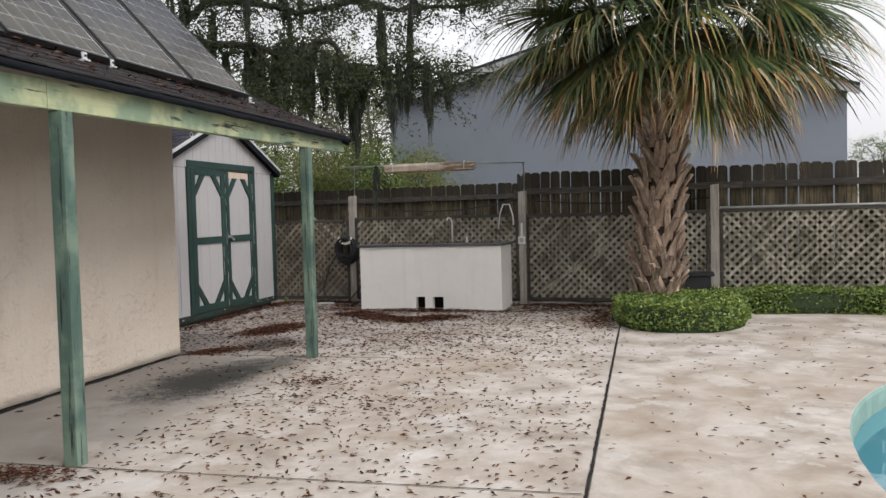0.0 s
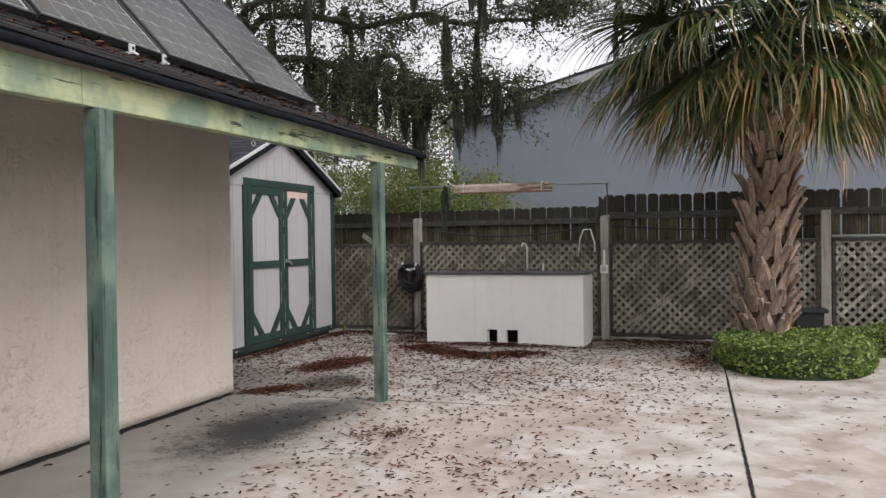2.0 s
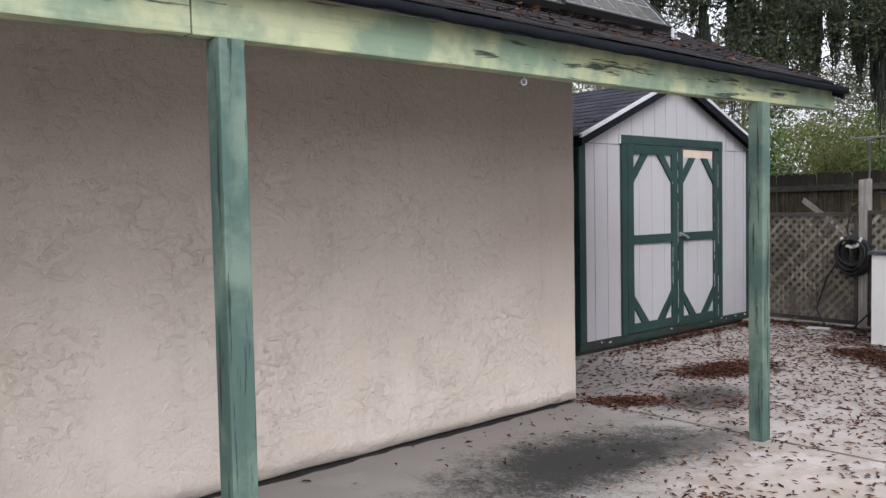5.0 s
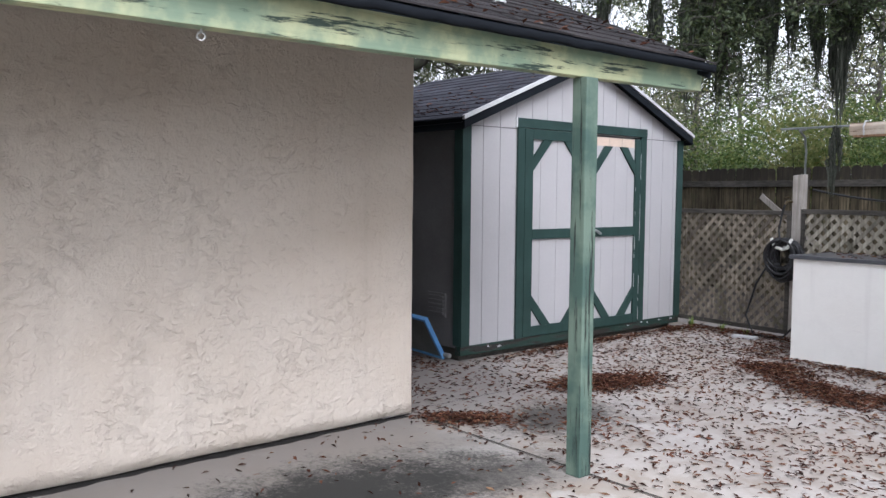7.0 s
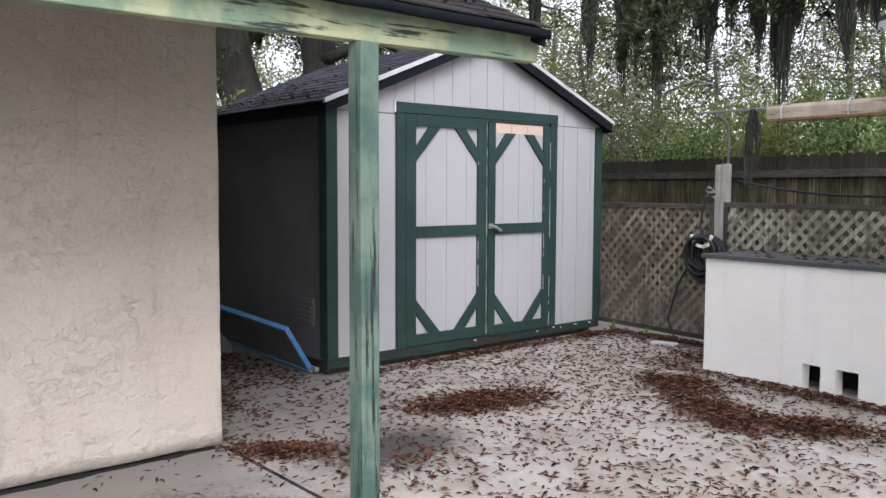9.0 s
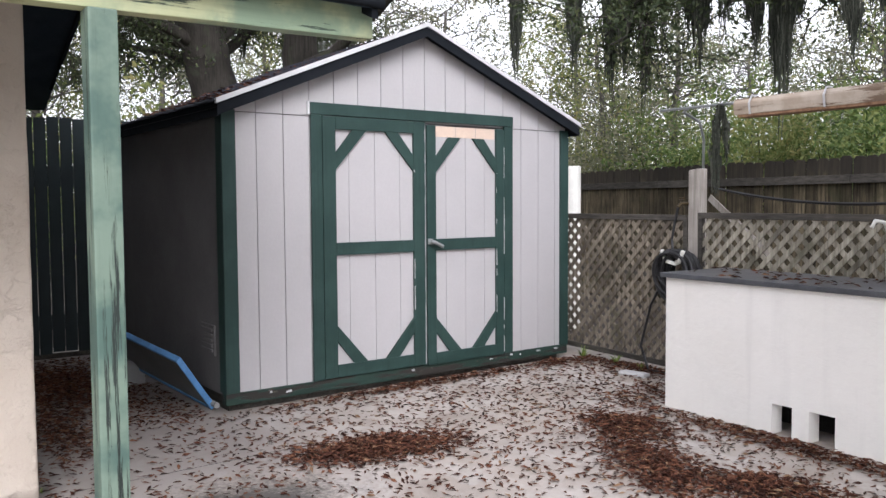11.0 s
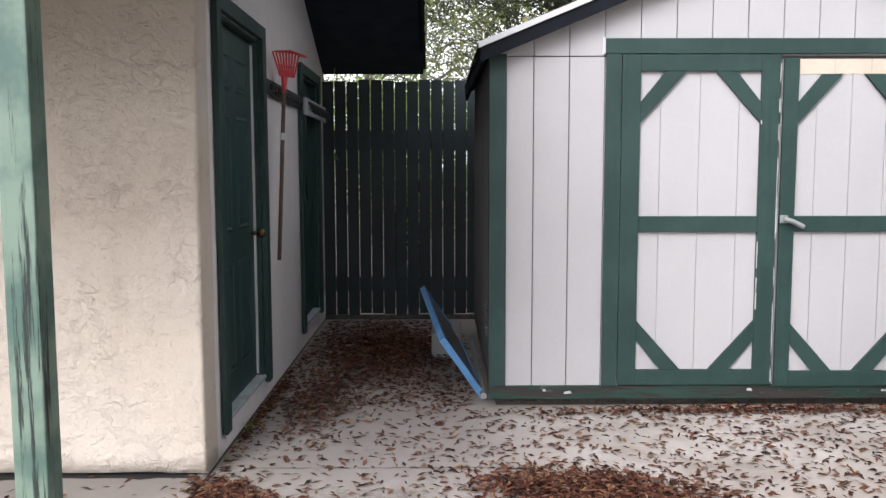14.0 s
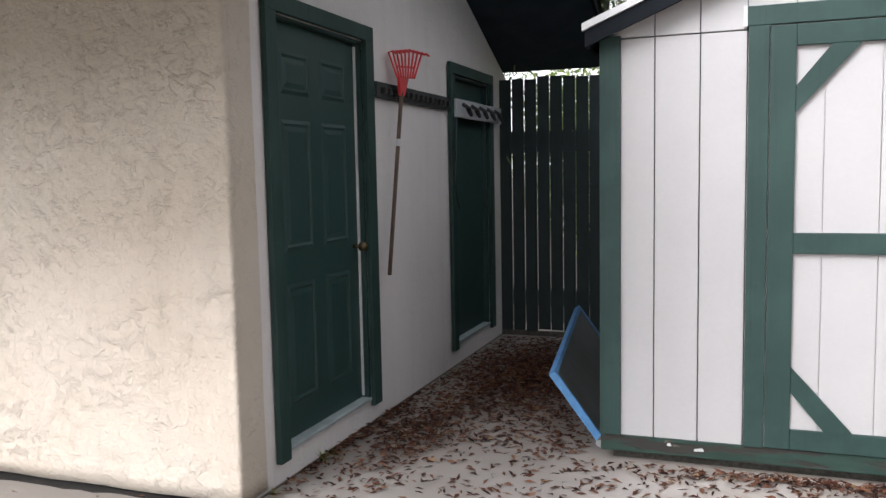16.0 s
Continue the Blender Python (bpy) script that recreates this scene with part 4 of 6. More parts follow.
def smooth_line(pts, n):
    """A soft curve through control points."""
    pts = [Vector(p) for p in pts]
    out = []
    for i in range(len(pts) - 1):
        p0, p1, p2, p3 = pts[max(i - 1, 0)], pts[i], pts[i + 1], pts[min(i + 2, len(pts) - 1)]
        for k in range(n):
            t = k / n
            out.append(0.5 * (2 * p1 + (p2 - p0) * t + (2 * p0 - 5 * p1 + 4 * p2 - p3) * t * t + (3 * p1 - p0 - 3 * p2 + p3) * t ** 3))
    return out + [pts[-1]]


def build_oak(name, base, trunk_top, r, limbs, seed, clusters, label):
    rnd = random.Random(seed)
    tree = thing(name, pose(*base), label, "tree", "live oaks behind the yard")
    bx = Vector(base)
    bm = bmesh.new()
    line = smooth_line([(0, 0, -0.1), Vector(trunk_top) * 0.5 + Vector((rnd.uniform(-.15, .15), 0, 0)) - bx * 0.5, Vector(trunk_top) - bx], 8)
    tube(bm, line, r * 1.15, 14, r * 0.7)
    for v in bm.verts:
        v.co += Vector((1, 1, 0)) * 0.05 * noise.noise(v.co * 3.0)
    part("trunk", bm, M["bark"], tree, "", True)
    ends, allp = [], []
    for pts, r0 in limbs:
        line = smooth_line([Vector(p) - bx for p in pts], 7)
        line = [p + 0.38 * Vector((noise.noise(p * 0.9), noise.noise(p * 0.9 + Vector((9, 0, 0))), noise.noise(p * 0.9 + Vector((0, 9, 0))))) for p in line]
        bm = bmesh.new()
        tube(bm, line, r0 * 0.7, 9, r0 * 0.15)
        part("limb", bm, M["bark"], tree, "", True)
        allp += line[len(line) // 5:]
    twigs = bmesh.new()
    at = []
    moss_at = []
    for k in range(clusters):
        s = rnd.choice(allp)
        e = s + Vector((rnd.gauss(0, 0.75), rnd.gauss(0, 0.75), rnd.gauss(0.0, 0.45)))
        tw = bent(s, e, 4, 0.12, rnd)
        tube(twigs, tw, 0.015, 4, 0.005)
        for j in range(5):
            b0 = tw[1 + j % 4]
            e2 = b0 + Vector((rnd.gauss(0, 0.34), rnd.gauss(0, 0.34), rnd.gauss(-0.12, 0.22)))
            tube(twigs, [b0, (b0 + e2) / 2 + Vector((0, 0, 0.05)), e2], 0.008, 3, 0.003)
            # leaves sit along the spray, thickest at its tip
            n = rnd.randint(30, 62)
            f = RNG.beta(1.6, 1.0, n)[:, None]
            line = np.array(b0) * (1 - f) + np.array(e2) * f
            at.append(line + RNG.normal(0, 1, (n, 3)) * (0.10, 0.10, 0.085))
        if rnd.random() < 0.13 and tw[3].z + bx.z > 4.0:
            moss_at.append(tw[3])
    part("twig_mass", twigs, M["bark"], tree)["kind"] = "stuff"
    ob = new("crown", leaf_mesh("crown", M["oak_leaf"], np.concatenate(at), (0.04, 0.085), (0.36, 0.55), 0.0, 0.7))
    ob.parent = tree
    return tree, [p + bx for p in moss_at]


def moss_bm(length, spread, strands, rnd):
    """A hanging beard of Spanish moss, its top at the origin: strands start all down its length and thin out to a ragged tip."""
    bm = bmesh.new()
    lobes = [(rnd.uniform(-1, 1) * spread * 0.6, rnd.uniform(-1, 1) * spread * 0.6, rnd.uniform(0.55, 1.0)) for _ in range(4)]
    for k in range(strands):
        lx, ly, reach = rnd.choice(lobes)
        top = rnd.random() ** 1.5 * 0.62 * reach
        env = spread * (0.28 + 1.5 * top) * (1.15 - top)
        ang, rad = rnd.uniform(0, 6.28), env * math.sqrt(rnd.random()) * 0.7
        x, y = lx * min(1, 0.25 + 2.5 * top) + rad * math.cos(ang), ly * min(1, 0.25 + 2.5 * top) + rad * math.sin(ang)
        ln = length * min(reach - top, rnd.uniform(0.18, 0.5))
        z = -top * length
        w = rnd.uniform(0.005, 0.013)
        yaw = rnd.uniform(0, 3.14)
        prev = None
        n = 6
        for i in range(n + 1):
            f = i / n
            px = x + (lx - x) * 0.6 * f + rnd.uniform(-0.012, 0.012)
            py = y + (ly - y) * 0.6 * f + rnd.uniform(-0.012, 0.012)
            ww = w * (1 - 0.75 * f)
            d = Vector((math.cos(yaw + f * 2), math.sin(yaw + f * 2), 0)) * ww
            c = Vector((px, py, z - ln * f))
            cur = (bm.verts.new(c - d), bm.verts.new(c + d))
            if prev:
                bm.faces.new((prev[0], prev[1], cur[1], cur[0]))
            prev = cur
    return bm


def build_moss(places):
    rnd = random.Random(21)
    kinds = [mesh_of(moss_bm(ln, sp, n, rnd), "moss_beard", M["moss"]) for ln, sp, n in ((0.75, 0.09, 150), (1.1, 0.11, 260), (1.5, 0.14, 420), (0.5, 0.08, 110))]
    for p in places:
        ob = new("hanging_moss", rnd.choice(kinds))
        s = rnd.uniform(0.75, 1.25)
        ob.matrix_basis = Matrix.Translation(p) @ Matrix.Rotation(rnd.uniform(0, 6.28), 4, "Z") @ Matrix.Diagonal((s, s, rnd.uniform(0.45, 1.5), 1))
        tagged(ob, "grey-green Spanish moss hanging from an oak branch", "moss", "beards of hanging moss")
    return kinds


LIMBS_B = [([(-7.0, 5.0, 3.4), (-4.6, 5.7, 4.7), (-2.6, 6.3, 4.35), (-1.3, 6.8, 4.5), (-0.4, 7.1, 3.95), (0.4, 7.2, 4.1), (1.0, 7.3, 4.0)], 0.13),
           ([(-7.0, 5.0, 4.0), (-4.5, 7.2, 5.3), (-1.8, 8.4, 5.5), (0.4, 8.8, 5.5), (1.6, 8.8, 5.5)], 0.14),
           ([(-7.0, 4.9, 4.2), (-5.0, 4.0, 6.0), (-2.0, 4.6, 6.4), (1.0, 5.6, 6.3)], 0.15),
           ([(-2.4, 6.4, 4.4), (-1.8, 6.2, 3.8), (-1.5, 6.1, 3.2)], 0.07),
           ([(-4.4, 7.2, 5.3), (-3.0, 6.6, 5.8), (-0.5, 7.0, 5.9), (2.0, 7.6, 5.4)], 0.12)]
LIMBS_A = [([(-7.7, 3.75, 4.0), (-9.1, 2.2, 5.3), (-10.4, -0.4, 5.8)], 0.2),
           ([(-7.7, 3.8, 3.8), (-8.3, 5.4, 5.1), (-8.8, 7.6, 5.8)], 0.18),
           ([(-7.7, 3.7, 3.7), (-7.0, 1.9, 4.6), (-6.6, -0.6, 5.1)], 0.14),
           ([(-7.7, 3.7, 4.1), (-6.3, 4.0, 5.4), (-4.4, 3.7, 5.8)], 0.14),
           ([(-7.7, 3.7, 3.7), (-8.2, 1.9, 4.2), (-8.4, -0.6, 3.9), (-8.6, -2.4, 3.4)], 0.13),
           ([(-7.7, 3.9, 3.6), (-8.6, 5.6, 4.2), (-9.0, 7.6, 4.0), (-9.2, 9.2, 3.5)], 0.13),
           ([(-7.7, 3.8, 3.4), (-9.4, 3.4, 3.9), (-11.0, 2.6, 3.6)], 0.12)]
_, moss_b = build_oak("oak_tree", (-7.1, 4.95, -0.03), (-7.0, 5.05, 4.2), 0.33, LIMBS_B, 3, 225, "large live oak with arching limbs hung with grey moss")
_, moss_a = build_oak("oak_tree", (-7.7, 4.85, -0.03), (-7.7, 3.62, 4.3), 0.41, LIMBS_A, 9, 290, "leaning live oak trunk behind the green fence")
extra_rnd = random.Random(44)
limb_moss = []
for li, count in ((0, 7), (1, 5), (4, 5), (2, 4)):
    limb_line = smooth_line(LIMBS_B[li][0], 9)
    for k in range(count):
        limb_moss.append(extra_rnd.choice(limb_line[8:]) + Vector((extra_rnd.uniform(-.25, .25), extra_rnd.uniform(-.25, .25), 0.05)))
MOSS_KINDS = build_moss(moss_b + moss_a[::4] + limb_moss)
# the long dark beards over the shed and the board fence
for mx, my, mz, drop, wide in ((-2.45, 6.55, 4.4, 1.35, 1.2), (-2.15, 6.65, 4.4, 1.15, 1.35), (-1.8, 6.7, 4.45, 0.95, 1.2), (-1.42, 6.75, 4.5, 1.05, 1.4), (-1.62, 6.7, 4.45, 0.8, 1.1),
                               (-0.85, 6.95, 4.2, 1.0, 1.2), (-0.42, 7.1, 4.0, 0.8, 1.3), (0.45, 7.2, 4.05, 0.75, 1.1), (-2.3, 6.6, 4.4, 0.9, 1.3), (1.1, 7.3, 3.9, 0.6, 1.0), (-1.95, 6.7, 4.4, 1.4, 1.1), (-1.25, 6.8, 4.45, 1.25, 1.2), (-1.05, 6.85, 4.35, 0.9, 1.2), (-0.62, 7.0, 4.1, 1.15, 1.1), (0.05, 7.15, 4.05, 1.0, 1.2), (0.25, 7.15, 4.1, 0.7, 1.0), (0.78, 7.25, 4.1, 1.05, 1.2), (-2.75, 6.35, 4.35, 1.1, 1.2)):
    ob = new("hanging_moss", MOSS_KINDS[2])
    ob.matrix_basis = Matrix.Translation((mx, my, mz)) @ Matrix.Rotation(mx * 7, 4, "Z") @ Matrix.Diagonal((wide, wide, drop, 1))
    tagged(ob, "long dark beard of Spanish moss hanging from an oak limb", "moss", "beards of hanging moss")


def build_far_tree(material, seed, h, crown, n, label, leaf=(0.05, 0.105), trunk_r=0.11):
    rnd = random.Random(seed)
    tree = thing("background_tree", pose(0, 0, -0.03), label, "tree", "trees beyond the fence")
    bm = bmesh.new()
    tube(bm, bent((0, 0, -0.1), (rnd.uniform(-.3, .3), rnd.uniform(-.3, .3), h * 0.8), 7, 0.12, rnd), trunk_r, 9, trunk_r * 0.3)
    part("trunk", bm, M["far_bark"], tree, "", True)
    tw = bmesh.new()
    at = []
    for k in range(46):
        z0 = h * rnd.uniform(0.22, 0.8)
        a = rnd.uniform(0, 6.28)
        e = Vector((math.cos(a), math.sin(a), 0)) * crown * rnd.uniform(0.35, 1.0) * (1.15 - 0.5 * z0 / h) + Vector((0, 0, z0 + rnd.uniform(0.1, 0.9)))
        pts = bent((0, 0, z0), e, 4, 0.18, rnd)
        tube(tw, pts, 0.02, 5, 0.006)
        for j in range(4):
            e2 = e + Vector((rnd.gauss(0, 0.4), rnd.gauss(0, 0.4), rnd.gauss(0.1, 0.35)))
            tube(tw, [pts[2 + j % 2], (pts[3] + e2) / 2 + Vector((0, 0, 0.05)), e2], 0.008, 3, 0.003)
            at.append(np.array(e2) + RNG.normal(0, 1, (max(2, n // 184), 3)) * (0.17, 0.17, 0.13))
    part("branch_mass", tw, M["far_bark"], tree)["kind"] = "stuff"
    ob = new("crown", leaf_mesh("crown", material, np.concatenate(at), leaf, (0.4, 0.6), 0.0, 0.7))
    ob.parent = tree
    return tree


def plant_background():
    kinds = [build_far_tree(M["spring_leaf"], 1, 6.5, 2.2, 11500, "slender tree with fresh yellow-green leaves"),
             build_far_tree(M["dull_leaf"], 2, 7.0, 2.5, 9000, "twiggy grey-green tree, half bare"),
             build_far_tree(M["shrub_leaf"], 3, 6.0, 2.4, 10000, "leafy mid-green tree beyond the fence")]
    places = [(0, -12.5, 2.6, 1.0), (2, -14.5, -0.5, 1.1), (1, -14.0, 5.5, 1.1), (1, -11.0, 10.5, 1.0), (0, -8.6, 13.5, 1.0), (1, -6.0, 12.5, 0.95),
              (1, -3.6, 15.5, 1.0), (0, -4.0, 19.0, 1.1), (1, -12.5, 16.5, 1.2), (0, -17.5, 9.5, 1.2), (1, -19.0, 1.0, 1.3),
              (2, -10.5, 22.0, 1.2), (1, -20.0, 15.0, 1.4), (2, 16.6, 40.0, 0.85), (0, 21.0, 42.0, 0.9)]
    rnd = random.Random(13)
    first = set()
    for k, x, y, s in places:
        m = Matrix.Translation((x, y, -0.03)) @ Matrix.Rotation(rnd.uniform(0, 6.28), 4, "Z")
        if k not in first:
            first.add(k)
            kinds[k].matrix_basis = m
        else:
            ob = copy_thing(kinds[k], m)
            ob.matrix_basis = m @ Matrix.Diagonal((s, s, s, 1))
    # low bright shrubs just behind the fence
    for x, y, h, w, mt in ((-0.9, 9.5, 2.35, 0.75, "shrub_leaf"), (-2.3, 9.9, 2.5, 0.8, "spring_leaf"), (-3.9, 9.8, 2.3, 0.9, "shrub_leaf"), (-5.6, 10.2, 2.6, 1.0, "dull_leaf"), (-7.4, 8.8, 2.4, 0.9, "spring_leaf"), (-3.1, 11.6, 3.0, 1.1, "spring_leaf"), (-1.6, 11.2, 2.9, 1.0, "shrub_leaf"), (-4.9, 12.0, 3.1, 1.1, "shrub_leaf"), (-6.6, 11.4, 3.0, 1.1, "spring_leaf"), (-0.2, 10.6, 2.6, 0.8, "spring_leaf"), (-5.1, 0.7, 2.2, 0.7, "shrub_leaf"), (-5.3, 2.2, 2.3, 0.8, "spring_leaf"), (-5.6, 3.9, 2.2, 0.7, "shrub_leaf")):
        sh = thing("shrub", pose(x, y, -0.03), "bushy green shrub growing behind the board fence", "shrub", "shrubs behind the fence")
        bm = bmesh.new()
        for k in range(14):
            a = rnd.uniform(0, 6.28)
            tube(bm, bent((rnd.uniform(-.1, .1), rnd.uniform(-.1, .1), -0.05), (w * math.cos(a) * rnd.uniform(.3, 1), w * math.sin(a) * rnd.uniform(.3, 1), h * rnd.uniform(0.6, 0.95)), 4, 0.08, rnd), 0.02, 5, 0.006)
        part("stems", bm, M["bark"], sh)
        c = RNG.normal(0, 1, (70, 3)) * (w * 0.5, w * 0.5, h * 0.2) + (0, 0, h * 0.68)
        ob = new("foliage", leaf_mesh("foliage", M[mt], np.repeat(c, 75, 0) + RNG.normal(0, 0.15, (5250, 3)), (0.05, 0.11), (0.35, 0.55), 0.0, 0.7))
        ob.parent = sh


plant_background()
# the far woods, with distance haze put into their pale leaf colour
M["hazed_leaf"] = island_mat("hazed_leaf", [(0.0, (0.21, 0.24, 0.15)), (0.6, (0.30, 0.33, 0.21)), (1.0, (0.42, 0.42, 0.29))], 0.8, 0.1, 0.45)
fw_t = RNG.uniform(0, 1, 420)
fw_x = np.where(fw_t < 0.5, -30 + 0 * fw_t, -30 + (fw_t - 0.5) * 2 * 29) + RNG.normal(0, 1.5, 420)
fw_y = np.where(fw_t < 0.5, -8 + fw_t * 2 * 42, 33.0) + RNG.normal(0, 1.5, 420)
fw_c = np.stack([fw_x, fw_y, 0.6 + 4.6 * RNG.beta(1.1, 1.6, 420)], 1)
fw_at = np.repeat(fw_c, 190, 0) + RNG.normal(0, 1, (420 * 190, 3)) * (0.75, 0.75, 0.5)
fw_at[:, 2] = np.maximum(fw_at[:, 2], 0.05)
ob = new("far_woods", leaf_mesh("far_woods", M["hazed_leaf"], fw_at, (0.09, 0.19), (0.4, 0.65), 0.0, 0.7))
tagged(ob, "green woods far beyond the fences, coloured pale for haze", "woods", kind="stuff")

# ---- palm ----
M["boot"] = weathered_wood("palm_boot", (0.16, 0.11, 0.08), (0.50, 0.385, 0.29), 2, 0.5)
M["palm_core"] = plain("palm_fibre", (0.075, 0.05, 0.034), 0.95, vary=0.4, scale=20.0, bump=0.6)
M["frond"] = island_mat("palm_frond", [(0.0, (0.026, 0.050, 0.018)), (0.5, (0.06, 0.10, 0.032)), (1.0, (0.13, 0.16, 0.055))], 0.42, 0.5, 0.15)
M["frond_tip"] = island_mat("palm_frond_dry", [(0.0, (0.22, 0.11, 0.04)), (0.5, (0.38, 0.23, 0.09)), (1.0, (0.54, 0.43, 0.28))], 0.7, 0.3, 0.15)
M["frond_old"] = island_mat("palm_frond_yellow", [(0.0, (0.12, 0.13, 0.03)), (0.5, (0.24, 0.21, 0.05)), (1.0, (0.34, 0.27, 0.09))], 0.55, 0.4, 0.15)
PALM = (4.66, 3.12)


def frond_mesh(elev, stalk, blade, dry, seed):
    """A fan leaf going out along +x from the origin, raised by elev degrees, its leaflets drooping."""
    rnd = random.Random(seed)
    bm = bmesh.new()
    e = radians(elev)
    out = Vector((math.cos(e), 0, math.sin(e)))
    pts, p, d = [], Vector((0.12, 0, 0)), out.copy()
    for k in range(7):
        pts.append(p.copy())
        p = p + d * stalk / 6
        d = (d + Vector((0, 0, -0.06))).normalized()
    tube(bm, pts, 0.018, 5, 0.010)
    hub = pts[-1]
    side = Vector((0, 1, 0))
    n = 72
    for k in range(n):
        f = k / (n - 1) * 2 - 1
        ang = f * radians(118) + rnd.uniform(-0.03, 0.03)
        ln = blade * (1.0 - 0.28 * abs(f)) * rnd.uniform(0.88, 1.08)
        start = hub + d * 0.22 * (1 - abs(f)) * math.cos(ang)
        dirn = (d * math.cos(ang) + side * math.sin(ang)).normalized()
        dirn = (dirn + Vector((0, 0, 0.10 * (1 - abs(f))))).normalized()
        w = 0.0165 * rnd.uniform(0.8, 1.15)
        c = start.copy()
        steps = 7
        prev = None
        flat = dirn.cross(Vector((0, 0, 1)))
        flat = flat.normalized() if flat.length > 0.1 else side
        dry_from = steps + 1
        if rnd.random() < dry:
            dry_from = rnd.choice((3, 3, 4, 4, 5, 5))
        old = rnd.random() < dry * 0.5
        for s in range(steps + 1):
            t = s / steps
            ww = w * (0.55 + 0.9 * t if t < 0.4 else 0.95 * (1.02 - t) / 0.6)
            a, b = bm.verts.new(c - flat * ww), bm.verts.new(c + flat * ww)
            if prev:
                fc = bm.faces.new((prev[0], prev[1], b, a))
                fc.material_index = 1 if s > dry_from else (2 if old else 0)
            prev = (a, b)
            c = c + dirn * ln / steps
            sag = (0.05 + 1.0 * t * t) * (1.0 if rnd.random() < 0.85 else 1.6)
            dirn = (dirn + Vector((rnd.uniform(-.04, .04), rnd.uniform(-.04, .04), -sag))).normalized()
    me = mesh_of(bm, "frond", M["frond"])
    me.materials.append(M["frond_tip"])
    me.materials.append(M["frond_old"])
    return me


def build_palm():
    palm = thing("cabbage_palm", pose(PALM[0], PALM[1], 0), "cabbage palm with a criss-cross trunk and browning lower fronds", "palm tree")
    rnd = random.Random(17)
    bm = bmesh.new()
    tube(bm, [(0, 0, -0.1), (0.02, 0, 0.6), (0.05, 0.01, 1.4), (0.13, 0.02, 2.2), (0.2, 0.03, 3.0), (0.22, 0.03, 3.9)], 0.178, 16, 0.135)
    part("trunk", bm, M["palm_core"], palm, "fibrous brown core", True)
    # split leaf bases wound round the trunk
    meshes = []
    for k in range(5):
        w, h = rnd.uniform(0.10, 0.15), rnd.uniform(0.32, 0.42)
        sp = rnd.uniform(0.3, 0.55)
        b = bmesh.new()
        cols = []
        for i, (zz, ww, oo) in enumerate(((0.0, 1.0, 0.0), (0.35, 0.85, 0.022), (0.7, 0.55, 0.05), (1.0, 0.38, 0.10))):
            row = []
            for f in (-0.5, 0.0, 0.5):
                row.append(b.verts.new((oo + 0.018 * (1 - abs(f) * 2), f * w * ww + (zz * h * sp), zz * h)))
            cols.append(row)
        for r0, r1 in zip(cols, cols[1:]):
            for j in (0, 1):
                b.faces.new((r0[j], r0[j + 1], r1[j + 1], r1[j]))
        geo = b.faces[:]
        bmesh.ops.recalc_face_normals(b, faces=geo)
        bmesh.ops.solidify(b, geom=geo, thickness=0.022)
        meshes.append(mesh_of(b, "leaf_base", M["boot"]))
    k = 0
    z = 0.16
    while z < 2.85:
        x_c = 0.02 + 0.07 * (z / 1.4) ** 1.2 * 0.8
        for j in range(6):
            a = 2 * math.pi * (j / 6 + 0.5 * (k % 2) / 6) + rnd.uniform(-0.12, 0.12)
            for flip in (1, -1):
                sc = rnd.uniform(0.85, 1.15)
                m = Matrix.Translation((x_c, 0.01, z + rnd.uniform(-0.05, 0.05))) @ Matrix.Rotation(a - flip * 0.32 + rnd.uniform(-0.1, 0.1), 4, "Z") @ Matrix.Translation((0.170 - 0.010 * z + (0.012 if flip > 0 else 0), 0, 0)) @ Matrix.Rotation(radians(rnd.uniform(-1, 7)), 4, "Y") @ Matrix.Diagonal((1, flip * sc, sc, 1))
                piece("leaf_base", rnd.choice(meshes), palm, m)
        k += 1
        z += 0.19
    # crown
    classes = [(62, 0.8, 1.15, 0.04), (40, 0.95, 1.2, 0.06), (20, 1.05, 1.25, 0.10), (2, 1.1, 1.25, 0.25), (-16, 1.05, 1.2, 0.40), (-36, 0.85, 1.1, 0.55)]
    kinds = [[frond_mesh(el, st, bl, dr, 100 + 10 * i + j) for j in range(2)] for i, (el, st, bl, dr) in enumerate(classes)]
    for i, (count, z0) in enumerate(((9, 4.06), (12, 3.95), (15, 3.85), (18, 3.72), (18, 3.62), (11, 3.55))):
        for j in range(count):
            a = 2 * math.pi * (j + 0.5 * (i % 2)) / count + rnd.uniform(-0.2, 0.2)
            m = Matrix.Translation((0.2, 0.03, z0 + rnd.uniform(-0.12, 0.12))) @ Matrix.Rotation(a, 4, "Z") @ Matrix.Rotation(rnd.uniform(-0.1, 0.1), 4, "Y") @ Matrix.Rotation(rnd.uniform(-0.5, 0.5), 4, "X")
            s = rnd.uniform(0.92, 1.12)
            piece("frond", rnd.choice(kinds[i]), palm, m @ Matrix.Diagonal((s, s, s, 1)))


build_palm()


